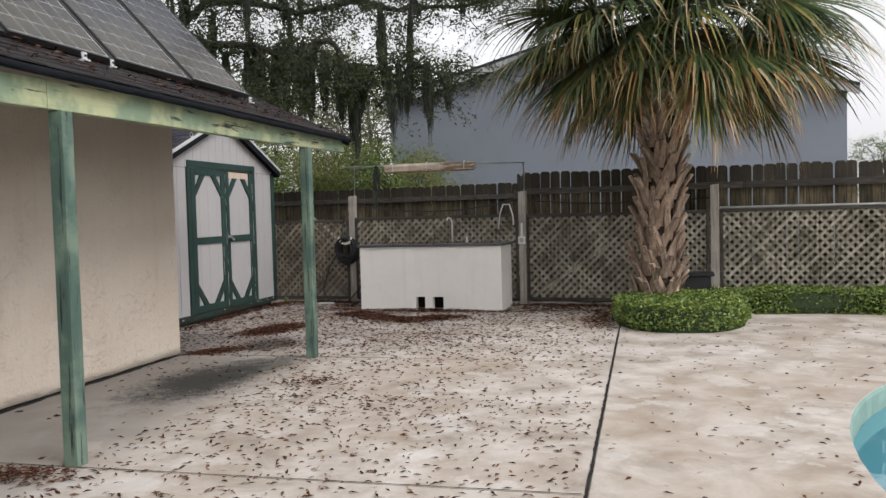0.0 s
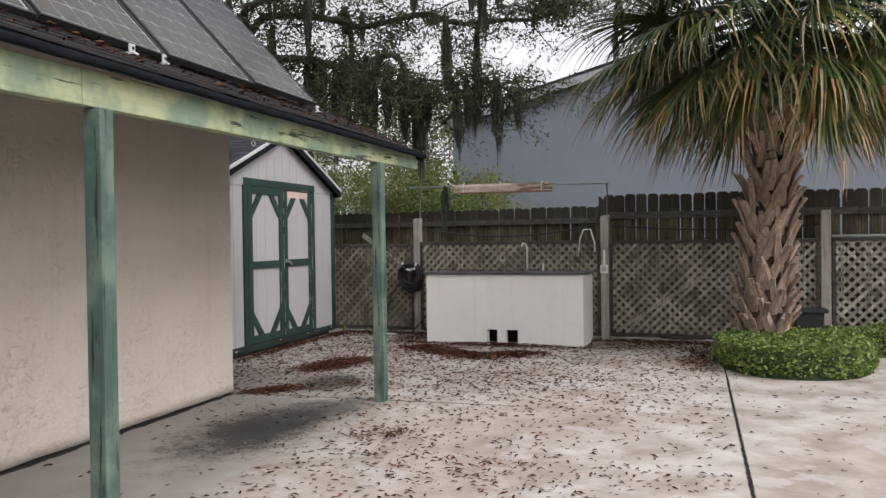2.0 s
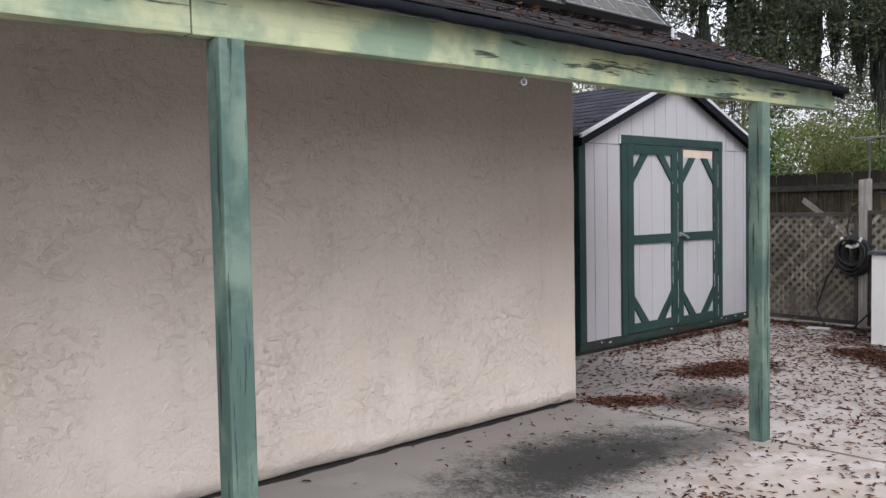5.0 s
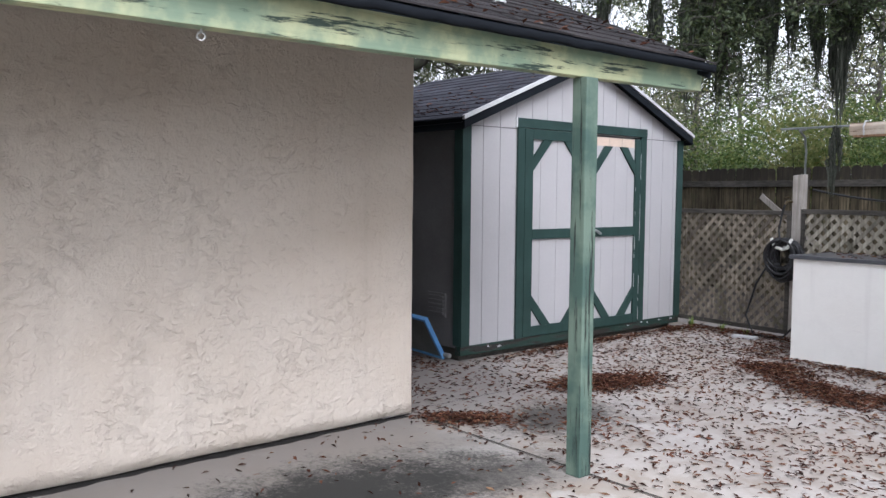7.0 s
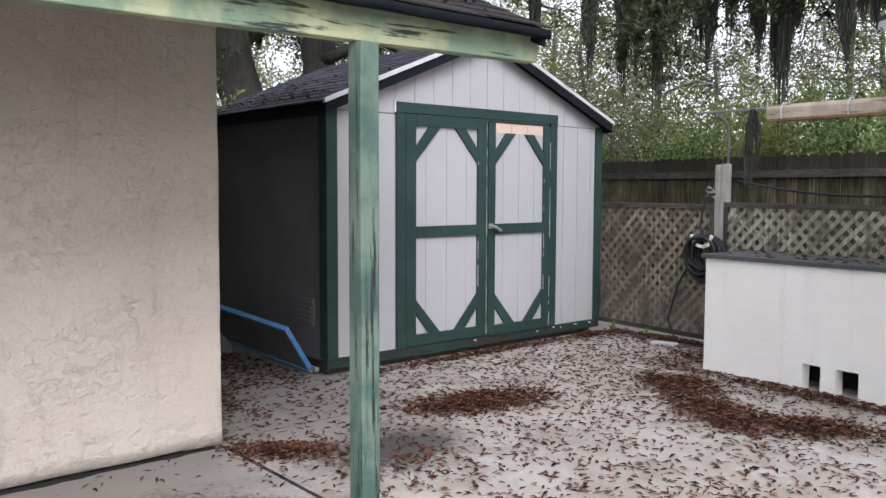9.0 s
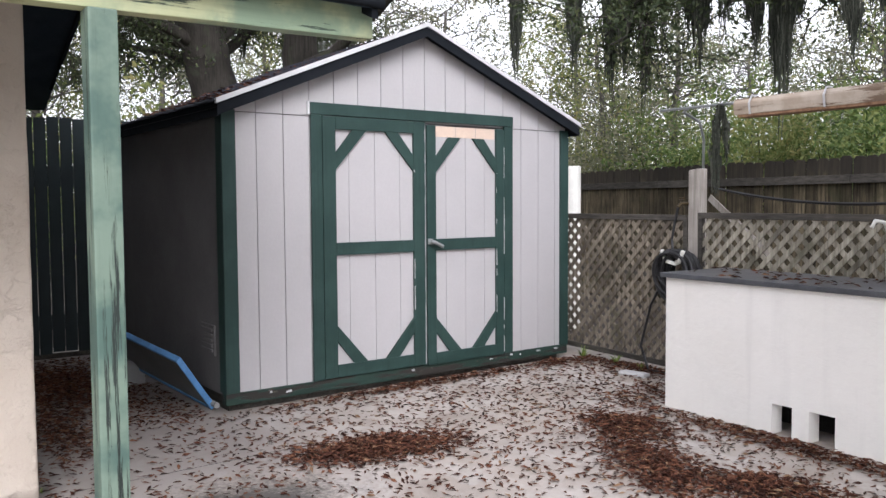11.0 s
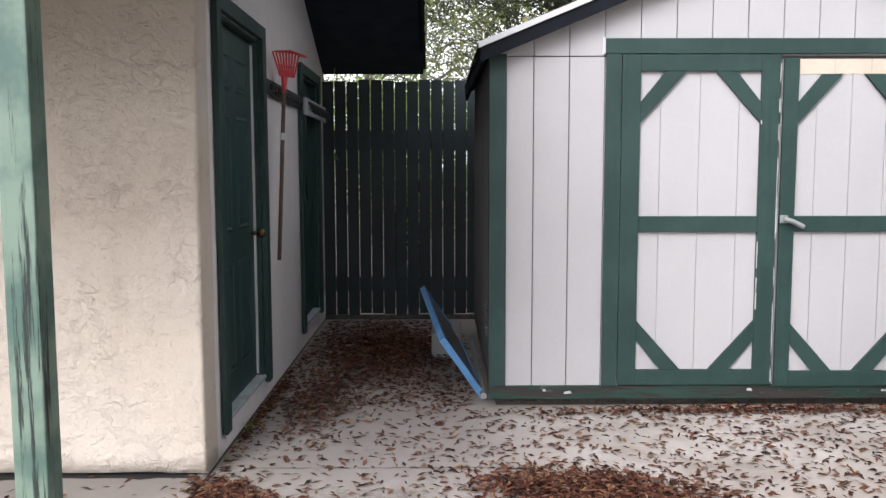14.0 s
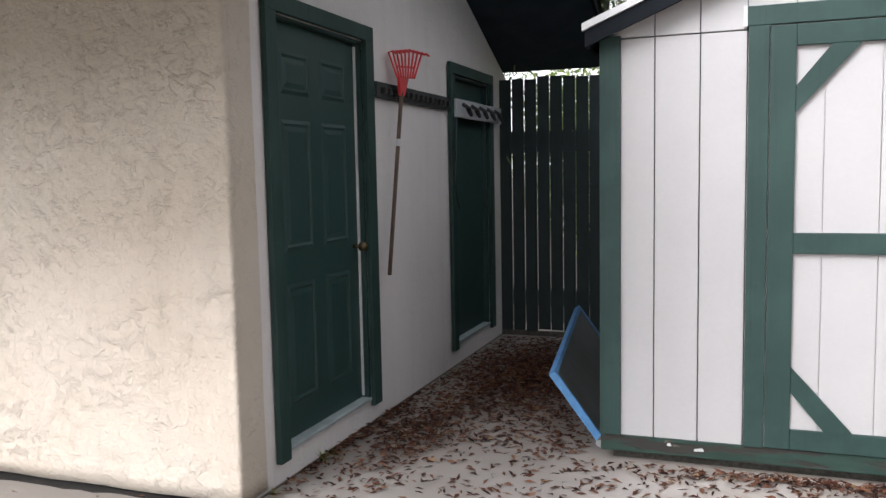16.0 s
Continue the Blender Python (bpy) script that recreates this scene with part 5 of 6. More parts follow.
# ---- hedge ----
def build_hedge():
    hedge = thing("low_hedge", pose(0, 0, 0), "low clipped hedge of small glossy green leaves round the palm", "hedge")
    lobe = (4.93, 2.62, 0.76, 0.94)
    # solid dark cores: the shade between the leaves is in their colour
    bm = bmesh.new()
    bmesh.ops.create_icosphere(bm, subdivisions=4, radius=1.0)
    for v in bm.verts:
        x, y, z = v.co
        z = max(z, -0.05)
        f = (1 - abs(z) ** 3) ** 0.33 if abs(z) < 1 else 0
        rr = math.hypot(x, y) or 1e-6
        v.co = (lobe[0] + x / rr * f * lobe[2] * 0.95, lobe[1] + y / rr * f * lobe[3] * 0.95, max(0.0, z * 0.29))
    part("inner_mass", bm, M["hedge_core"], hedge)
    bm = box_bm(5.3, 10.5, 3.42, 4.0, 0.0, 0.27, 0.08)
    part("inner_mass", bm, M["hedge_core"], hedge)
    n = 7600
    a = RNG.uniform(0, 2 * np.pi, n)
    t = RNG.uniform(0, 1, n)
    r = np.where(t < 0.5, 1.0, np.sqrt(RNG.uniform(0, 1, n)))
    zz = np.where(t < 0.5, RNG.uniform(0.0, 0.30, n), 0.30 * (1 - np.clip(r - 0.8, 0, 1) ** 2 * 3))
    bump = 1 + 0.035 * np.sin(5 * a) + 0.02 * np.sin(11 * a + 1)
    side = np.where(t < 0.5, (1 - (zz / 0.34) ** 4 * 0.18) * (0.9 + 0.1 * np.minimum(1, zz / 0.08)), 1.0)
    p1 = np.stack([lobe[0] + lobe[2] * r * bump * side * np.cos(a), lobe[1] + lobe[3] * r * bump * side * np.sin(a), zz], 1)
    n2 = 11000
    x = RNG.uniform(5.2, 10.6, n2)
    u = RNG.uniform(0, 1, n2)
    y = np.where(u < 0.5, 3.40 + RNG.normal(0, 0.012, n2) + 0.05 * np.sin(x * 3.1), RNG.uniform(3.40, 4.02, n2))
    z = np.where(u < 0.5, RNG.uniform(0.0, 0.28, n2), 0.285 + 0.02 * np.sin(x * 4.3))
    p2 = np.stack([x, y, z], 1)
    at = np.concatenate([p1, p2]) + RNG.normal(0, 0.012, (n + n2, 3))
    at[:, 2] = np.maximum(at[:, 2], 0.012)
    ob = new("foliage", leaf_mesh("foliage", M["hedge_leaf"], at, (0.032, 0.055), (0.45, 0.62), 0.25, 0.6))
    ob.parent = hedge


# dark green filler colour for the shaded inside of the hedge
M["hedge_core"] = plain("hedge_inner_shade", (0.022, 0.04, 0.012), 0.9, vary=0.5, scale=14.0)
build_hedge()


# ---- fallen leaves ----
def litter():
    def uni(n, x0, x1, y0, y1):
        return np.stack([RNG.uniform(x0, x1, n), RNG.uniform(y0, y1, n), np.full(n, 0.006)], 1)

    def pile(n, cx, cy, sx, sy, ang=0.0, h=0.035):
        q = RNG.normal(0, 0.5, (n, 2)) * (sx, sy)
        c, s = math.cos(ang), math.sin(ang)
        d = np.exp(-((q[:, 0] / sx) ** 2 + (q[:, 1] / sy) ** 2))
        return np.stack([cx + q[:, 0] * c - q[:, 1] * s, cy + q[:, 0] * s + q[:, 1] * c, 0.006 + h * d * RNG.uniform(0, 1, n)], 1)
    main = uni(20000, -0.95, 4.2, -1.8, 4.6)
    keep = RNG.uniform(0, 1, len(main)) < np.clip(0.22 + 0.16 * (main[:, 1] + 1.2), 0.14, 1.0) * np.clip(1.25 - 0.17 * main[:, 0], 0.3, 1.0)
    keep &= ~((main[:, 0] < 1.3) & (main[:, 1] < -0.1) & (RNG.uniform(0, 1, len(main)) < 0.75))
    sets = [main[keep], uni(2100, 1.4, 4.2, -6.8, -1.6), uni(560, 4.3, 7.6, -4.5, 2.6), uni(130, 0.1, 1.4, -6.8, -0.2), uni(2600, -3.85, -1.0, 0.06, 1.25),
            pile(3000, 0.22, 1.72, 0.5, 0.24, 1.35), pile(800, 0.3, 0.2, 0.32, 0.16, 0.75, 0.025),
            pile(1300, 0.78, 3.2, 0.3, 0.26), pile(1900, 1.35, 2.72, 0.6, 0.24, -0.5), pile(1300, 1.95, 2.85, 0.35, 0.22, 0.4),
            pile(1200, 1.6, 3.58, 1.3, 0.12, -0.07), pile(420, 3.3, 3.7, 0.8, 0.3), pile(420, 4.0, 2.6, 0.22, 0.7, 0.15), pile(300, 3.7, 4.1, 0.5, 0.3), pile(900, 3.5, 4.15, 1.1, 0.2, -0.1), pile(500, 4.1, 3.3, 0.25, 0.8, 0.1), pile(500, 0.3, 4.0, 0.25, 0.7),
            pile(4600, -2.6, 0.62, 1.05, 0.5), pile(500, -1.1, 0.06, 1.2, 0.05), pile(900, -0.98, 2.9, 0.05, 1.6), pile(900, -0.35, 4.66, 0.9, 0.07), pile(500, -1.0, 4.3, 0.15, 0.25), pile(700, -1.2, 0.35, 0.7, 0.2), pile(480, -0.93, 2.9, 0.09, 1.5), pile(500, -0.4, 4.55, 0.9, 0.16),
            pile(160, 1.9, -1.2, 0.35, 0.22), pile(700, 1.1, -3.72, 0.5, 0.16, 0.1), pile(150, 0.9, 0.6, 0.45, 0.3), pile(240, 2.6, -1.9, 0.9, 0.6), pile(380, 2.4, 1.0, 0.8, 0.8)]
    at = np.concatenate(sets)
    inside = (at[:, 0] > -3.9) & ~((at[:, 0] < 0.02) & (at[:, 1] < 0.03)) & ~((at[:, 0] < -1.02) & (at[:, 1] > 1.3))
    cx, sy = at[:, 0] - 0.585, at[:, 1] - 3.812 + (at[:, 0] - 0.585) * 0.068
    inside &= ~((cx > -0.02) & (cx < 2.1) & (sy > -0.02))
    pin = ((at[:, 0] - POOL_C[0]) / POOL_R[0]) ** 2 + ((at[:, 1] - POOL_C[1]) / POOL_R[1]) ** 2
    inside &= pin > 1.03
    ob = new("leaf_litter", leaf_mesh("leaf_litter", M["dry_leaf"], at[inside], (0.029, 0.062), (0.24, 0.40), 0.9, 0.6))
    tagged(ob, "dry reddish-brown oak leaves strewn over the concrete", "leaves", kind="stuff")
    # on the porch roof, the shed roof and the counter
    n = 800
    y = RNG.uniform(-6, 0.9, n)
    f = RNG.beta(1.1, 2.2, n)
    x = EAVE_X - 1.4 * f
    up = np.stack([x, y, EAVE_Z + (EAVE_X - x) * SLOPE + 0.012], 1)
    ob = new("leaf_litter", leaf_mesh("roof_litter", M["dry_leaf"], up, (0.03, 0.06), (0.22, 0.4), 0.8, 0.6))
    tagged(ob, "dry leaves caught on the porch roof shingles", "leaves", kind="stuff")
    loc = np.stack([RNG.uniform(0.02, 2.05, 110), RNG.uniform(0.0, 0.62, 110), np.full(110, 0.925)], 1)
    top = np.array([list(CT_M @ Vector(v)) for v in loc])
    ob = new("leaf_litter", leaf_mesh("counter_litter", M["dry_leaf"], top, (0.04, 0.08), (0.25, 0.4), 0.85, 0.6))
    tagged(ob, "dry leaves lying on the dark countertop", "leaves", kind="stuff")
    sx = RNG.uniform(-3.4, -1.1, 260)
    sy_ = SH_Y0 + RNG.beta(1.0, 2.5, 260) * 1.4
    sl = (SH_PEAK - SH_EAVE) / (SH_RIDGE_Y - SH_Y0)
    ob = new("leaf_litter", leaf_mesh("shed_litter", M["dry_leaf"], np.stack([sx, sy_, SH_PEAK + 0.072 - sl * (SH_RIDGE_Y - sy_)], 1), (0.035, 0.07), (0.25, 0.4), 0.8, 0.6))
    tagged(ob, "dry leaves scattered on the shed roof", "leaves", kind="stuff")


litter()


# ---- solar panels ----
M["cell"] = island_mat("solar_cell", [(0.0, (0.012, 0.014, 0.021)), (0.9, (0.022, 0.025, 0.034)), (1.0, (0.010, 0.013, 0.030))], 0.2, 0.1)
# brown film of dirt, streaked down the slope and thickest low on each panel
cl_nt = M["cell"].node_tree
cl_b = cl_nt.nodes["Principled BSDF"]
cl_col = cl_b.inputs["Base Color"].links[0].from_socket
cl_y = cl_nt.nodes.new("ShaderNodeSeparateXYZ")
cl_nt.links.new(coords(cl_nt, local=True), cl_y.inputs[0])
cl_n = maths(cl_nt, "ADD", noise_tex(cl_nt, coords(cl_nt, (9, 1.6, 1), True), 1.0, 6, 0.7), maths(cl_nt, "MULTIPLY", noise_tex(cl_nt, coords(cl_nt, (1, 1, 1), True), 2.2, 5), 0.6))
cl_f = fade(cl_nt, maths(cl_nt, "SUBTRACT", cl_n, maths(cl_nt, "MULTIPLY", cl_y.outputs[1], 0.55)), 0.20, 0.85)
cl_nt.links.new(mixed(cl_nt, maths(cl_nt, "MULTIPLY", cl_f, 0.55), cl_col, (0.10, 0.09, 0.062)), cl_b.inputs["Base Color"])
M["cell_gap"] = plain("solar_backing", (0.30, 0.31, 0.31), 0.5, vary=0.2)
M["alu"] = plain("aluminium_frame", (0.03, 0.03, 0.029), 0.6, 0.2, vary=0.2)


def build_solar_panel():
    """Along +x its width of 1 m, along +y up the slope, z its face; the lower right corner at the origin."""
    w, h = 1.0, 1.65
    pan = thing("solar_panel", pose(0, 0, 0), "grimy framed solar panel on a tilted rack over the roof", "solar panel", "solar panels on the roof")
    part("backing", box_bm(-w + 0.02, -0.02, 0.02, h - 0.02, 0.0, 0.022), M["cell_gap"], pan)
    bm = bmesh.new()
    cw, ch = (w - 0.07) / 6, (h - 0.07) / 10
    for i in range(6):
        for j in range(10):
            x0, y0 = -w + 0.035 + i * cw, 0.035 + j * ch
            c, g = 0.006, 0.0055
            q = [(x0 + g + c, y0 + g), (x0 + cw - g - c, y0 + g), (x0 + cw - g, y0 + g + c), (x0 + cw - g, y0 + ch - g - c), (x0 + cw - g - c, y0 + ch - g), (x0 + g + c, y0 + ch - g), (x0 + g, y0 + ch - g - c), (x0 + g, y0 + g + c)]
            bm.faces.new([bm.verts.new((x, y, 0.024)) for x, y in q])
    part("cell_sheet", bm, M["cell"], pan, "dark blue-grey solar cells")["kind"] = "stuff"
    for x0, x1, y0, y1 in ((-w, 0, 0, 0.02), (-w, 0, h - 0.02, h), (-w, -w + 0.02, 0.02, h - 0.02), (-0.02, 0, 0.02, h - 0.02)):
        part("frame_rail", box_bm(x0, x1, y0, y1, -0.015, 0.03, 0.002), M["alu"], pan)
    for x in (-0.85, -0.15):
        part("bracket", box_bm(x - 0.02, x + 0.02, 0.01, 0.06, -0.14, -0.016), M["alu"], pan, "bare metal bracket")
        part("strut", box_bm(x - 0.015, x + 0.015, h - 0.10, h - 0.06, -0.62, -0.016), M["alu"], pan)
    return pan


TILT = 47.0
first_panel = build_solar_panel()
for k in range(5):
    yr = -0.23 - 1.025 * k
    # width along -y, up the slope towards -x
    u, v = Vector((0, 1, 0)), Vector((-math.cos(radians(TILT)), 0, math.sin(radians(TILT))))
    n = u.cross(v)
    m = Matrix((u, v, n)).transposed().to_4x4()
    m.translation = (0.945, yr, 2.482 + 0.012 * (yr + 0.23))
    if k == 0:
        first_panel.matrix_basis = m
    else:
        copy_thing(first_panel, m)


# pale clamps fixed to the roof below the panels
for cx, cy, w in ((1.02, -2.68, 0.045), (1.0, -2.36, 0.03), (0.95, -0.19, 0.05)):
    clamp = thing("roof_clamp", pose(cx, cy, roof_z(cx) - 0.012), "small pale metal clamp on the porch shingles", "clamp", "clamps under the solar panels")
    part("foot", box_bm(-0.03, 0.03, -w / 2, w / 2, 0.0, 0.012, 0.002), M["white_trim"], clamp)
    part("upright", box_bm(-0.006, 0.006, -w / 2, w / 2, 0.0125, 0.06, 0.002), M["white_trim"], clamp)
    part("bolt", box_bm(0.0065, 0.016, -0.007, 0.007, 0.03, 0.044, 0.002), M["alu"], clamp)


# ---- doors and things on the end wall ----
def build_door(x0, x1, z0, z1, panels, label, name):
    """A panelled door in the end wall, from -x0 to -x1; it faces +y."""
    d = thing(name, pose(0, 0, 0), label, "door", kind="structure")
    a, b = -x1 - 0.006, -x0 - 0.006
    door_leaf = part("door_leaf", box_bm(a + 0.012, b - 0.012, -0.085, -0.045, z0 + 0.02, z1 - 0.012, 0.002), M["green_door"], d)
    w = b - a
    if panels:
        for fx in (0.14, 0.56):
            for q0, q1 in ((0.83, 0.93), (0.46, 0.77), (0.09, 0.38)):
                xa, xb = a + w * fx, a + w * (fx + 0.30)
                za, zb = z0 + (z1 - z0) * q0, z0 + (z1 - z0) * q1
                bm = bmesh.new()
                rows = []
                for inset, y in ((0.0, -0.0448), (0.018, -0.038), (0.03, -0.046), (0.055, -0.040)):
                    rows.append([bm.verts.new(p) for p in ((xa + inset, y, za + inset), (xb - inset, y, za + inset), (xb - inset, y, zb - inset), (xa + inset, y, zb - inset))])
                for r0, r1 in zip(rows, rows[1:]):
                    for i in range(4):
                        bm.faces.new((r0[i], r1[i], r1[(i + 1) % 4], r0[(i + 1) % 4]))
                bm.faces.new(rows[-1])
                bmesh.ops.recalc_face_normals(bm, faces=bm.faces)
                part("panel", bm, M["green_door"], door_leaf)
    for xa, xb, za, zb in ((a - 0.10, a, z0 - 0.03, z1 + 0.005), (b, b + 0.09, z0 - 0.03, z1 + 0.005), (a - 0.10, b + 0.09, z1 + 0.006, z1 + 0.085)):
        part("casing", box_bm(xa + 0.001, xb - 0.001, 0.001, 0.03, za, zb, 0.003), M["green_trim"], d)
    for xa, xb in ((a, a + 0.012), (b - 0.012, b)):
        part("jamb", box_bm(xa + 0.0005, xb, -0.15, 0.0, z0 + 0.02, z1 - 0.0125), M["green_trim"], d)
    part("jamb", box_bm(a + 0.0005, b - 0.0005, -0.15, 0.0, z1 - 0.012, z1 - 0.0005), M["green_trim"], d)
    part("sill", box_bm(a + 0.0005, b - 0.0005, -0.16, 0.012, z0 + 0.0005, z0 + 0.019, 0.004), M["sill"], d, "pale grey painted sill")
    if panels:
        bm = bmesh.new()
        tube(bm, [(a + 0.07, -0.045, 1.012), (a + 0.07, -0.01, 1.012)], 0.012, 8)
        bmesh.ops.create_uvsphere(bm, u_segments=12, v_segments=8, radius=0.028, matrix=Matrix.Translation((a + 0.07, 0.012, 1.012)))
        part("knob", bm, M["old_brass"], door_leaf, "dull brass door knob", True)
        part("strike_strip", box_bm(a + 0.0125, a + 0.019, -0.044, -0.03, z0 + 0.03, z1 - 0.03), M["white_trim"], d, "pale worn edge strip")


M["sill"] = plain("sill_paint", (0.30, 0.34, 0.34), 0.7, vary=0.25)
M["old_brass"] = plain("dull_brass", (0.10, 0.075, 0.04), 0.4, 0.8, vary=0.3)
M["red_plastic"] = plain("red_plastic", (0.52, 0.035, 0.04), 0.45, vary=0.15)
M["tool_wood"] = weathered_wood("tool_handle", (0.16, 0.085, 0.05), (0.36, 0.22, 0.13), 2, 0.1)
M["rack_dark"] = plain("rack_dark_wood", (0.028, 0.03, 0.03), 0.7, vary=0.3)
build_door(*DOORS[0], True, "dark green six-panel door closed in the stucco end wall", "door_1")
build_door(*DOORS[1], False, "plain dark green door closed at the passage's end", "door_2")


def build_racks():
    rack = thing("tool_rack", pose(0, 0, 0), "dark wooden tool rack strip fixed to the end wall", "rack")
    part("strip", box_bm(-2.64, -1.43, 0.001, 0.024, 1.84, 1.93, 0.003), M["rack_dark"], rack)
    rnd = random.Random(2)
    for k in range(14):
        x = -1.5 - 0.082 * k
        part("clip", box_bm(x - 0.018, x + 0.018, 0.025, 0.055, 1.855 + rnd.uniform(0, 0.01), 1.90, 0.006), M["black_rubber"], rack)
    rack = thing("hanging_rail", pose(0, 0, 0), "grey metal rail with black spring clips across the far door", "rack")
    part("strip", box_bm(-3.86, -2.72, 0.032, 0.05, 1.80, 1.93, 0.003), M["nb_trim"], rack)
    for k in range(5):
        x = -2.85 - 0.2 * k
        bm = bmesh.new()
        tube(bm, [(x, 0.05, 1.90), (x - 0.03, 0.09, 1.87), (x - 0.05, 0.10, 1.82), (x - 0.09, 0.075, 1.84), (x - 0.10, 0.05, 1.89)], 0.014, 6)
        part("clip", bm, M["black_rubber"], rack)
    bm = bmesh.new()
    tube(bm, [(-2.74, 0.04, 1.80), (-2.70, 0.05, 1.6), (-2.66, 0.05, 1.35), (-2.70, 0.05, 1.2), (-2.74, 0.05, 1.15)], 0.006, 5)
    part("cord", bm, M["black_rubber"], rack, "thin hanging cord")


M["rake_wood"] = weathered_wood("rake_handle", (0.06, 0.04, 0.03), (0.17, 0.12, 0.09), 2, 0.2)


def build_rake():
    rake = thing("leaf_rake", pose(0.06, 0, 0), "red plastic leaf rake hung upside-down by its head", "rake")
    top, low = Vector((-1.70, 0.085, 1.88)), Vector((-1.485, 0.075, 0.83))
    bm = bmesh.new()
    tube(bm, [low, low.lerp(top, 0.5), top], 0.0125, 8)
    part("handle", bm, M["rake_wood"], rake, "worn wooden handle", True)
    mid = low.lerp(top, 0.70)
    bm = bmesh.new()
    tube(bm, [mid, mid + (top - low) * 0.04], 0.0145, 8)
    part("sticker", bm, M["white_trim"], rake)
    hub = prism_bm([(-1.675, 1.86), (-1.735, 1.86), (-1.81, 1.975), (-1.655, 1.965)], 1, 0.075, 0.092, 0.003)
    part("hub", hub, M["red_plastic"], rake)
    for k in range(9):
        f = k / 8 - 0.5
        a = Vector((-1.733 + f * 0.09, 0.10 - f * 0.07, 1.965))
        b = Vector((-1.752 + f * 0.19, 0.092 - f * 0.13, 2.125 - 0.03 * abs(f)))
        bm = bmesh.new()
        tube(bm, [a, a.lerp(b, 0.6), b, b + Vector((0, 0.03, 0.004)), b + Vector((0, 0.05, -0.012))], 0.0065, 5)
        part("tine", bm, M["red_plastic"], rake)
    bm = bmesh.new()
    tube(bm, [(-1.69, 0.062, 2.03), (-1.743, 0.095, 2.03), (-1.796, 0.128, 2.03)], 0.006, 5)
    part("tie_bar", bm, M["red_plastic"], rake)


build_racks()
build_rake()


# ---- things beside the shed ----
M["blue_edge"] = plain("blue_edging", (0.10, 0.26, 0.50), 0.45, vary=0.25, scale=10.0)
M["grey_panel"] = plain("grey_board", (0.11, 0.115, 0.11), 0.5, vary=0.4, scale=2.5)
M["bin_grey"] = plain("grey_plastic", (0.23, 0.23, 0.22), 0.6, vary=0.15)
M["pvc"] = plain("white_pvc", (0.72, 0.72, 0.66), 0.5, vary=0.12)


def build_leaning_board():
    t, c, f = Vector((-1.235, 1.325, 0.012)), Vector((-1.18, 1.07, 0.385)), Vector((-2.6, 1.03, 0.345))
    u, v = (f - c).normalized(), (t - c)
    wd = v.length
    v.normalize()
    n = u.cross(v).normalized()
    u = v.cross(n)
    m = Matrix((u, v, n)).transposed().to_4x4()
    m.translation = c
    ln = (f - c).length
    brd = thing("leaning_board", m, "grey sheet with bright blue edging tilted on the shed's side", "board")
    part("sheet", box_bm(0.012, ln - 0.012, 0.012, wd - 0.012, -0.012, 0.012), M["grey_panel"], brd)
    for x0, x1, y0, y1 in ((0, 0.024, 0, wd), (ln - 0.024, ln, 0, wd), (0.0245, ln - 0.0245, 0, 0.024), (0.0245, ln - 0.0245, wd - 0.024, wd)):
        part("edging", box_bm(x0, x1, y0, y1, -0.02, 0.02, 0.004), M["blue_edge"], brd)
    bm = prism_bm([(-2.72, 0.0), (-2.36, 0.0), (-2.42, 0.17), (-2.80, 0.21)], 1, 1.0, 1.22, 0.01)
    solid("storage_bin", bm, M["bin_grey"], "grey plastic bin under the tilted blue-edged board", "bin", "")
    bm = bmesh.new()
    tube(bm, [(-1.16, 1.318, 0.045), (-2.9, 1.318, 0.045)], 0.02, 12)
    solid("loose_pipe", bm, M["bin_grey"], "pale plastic pipe lying along the shed's foot", "pipe", "")
    vent = thing("shed_vent", pose(0, 0, 0), "grey louvred vent low on the shed's side wall", "vent")
    part("plate", box_bm(-1.50, -1.26, 1.345, 1.3595, 0.36, 0.57, 0.002), M["siding_shaded"], vent)
    for k in range(5):
        part("louvre", box_bm(-1.48, -1.28, 1.335, 1.345, 0.385 + 0.036 * k, 0.403 + 0.036 * k, 0.002), M["siding_shaded"], vent)


build_leaning_board()


# ---- along the back fence ----
def along(x, back, z):
    return (fence_m(x, back) @ Vector((0, 0, z)))


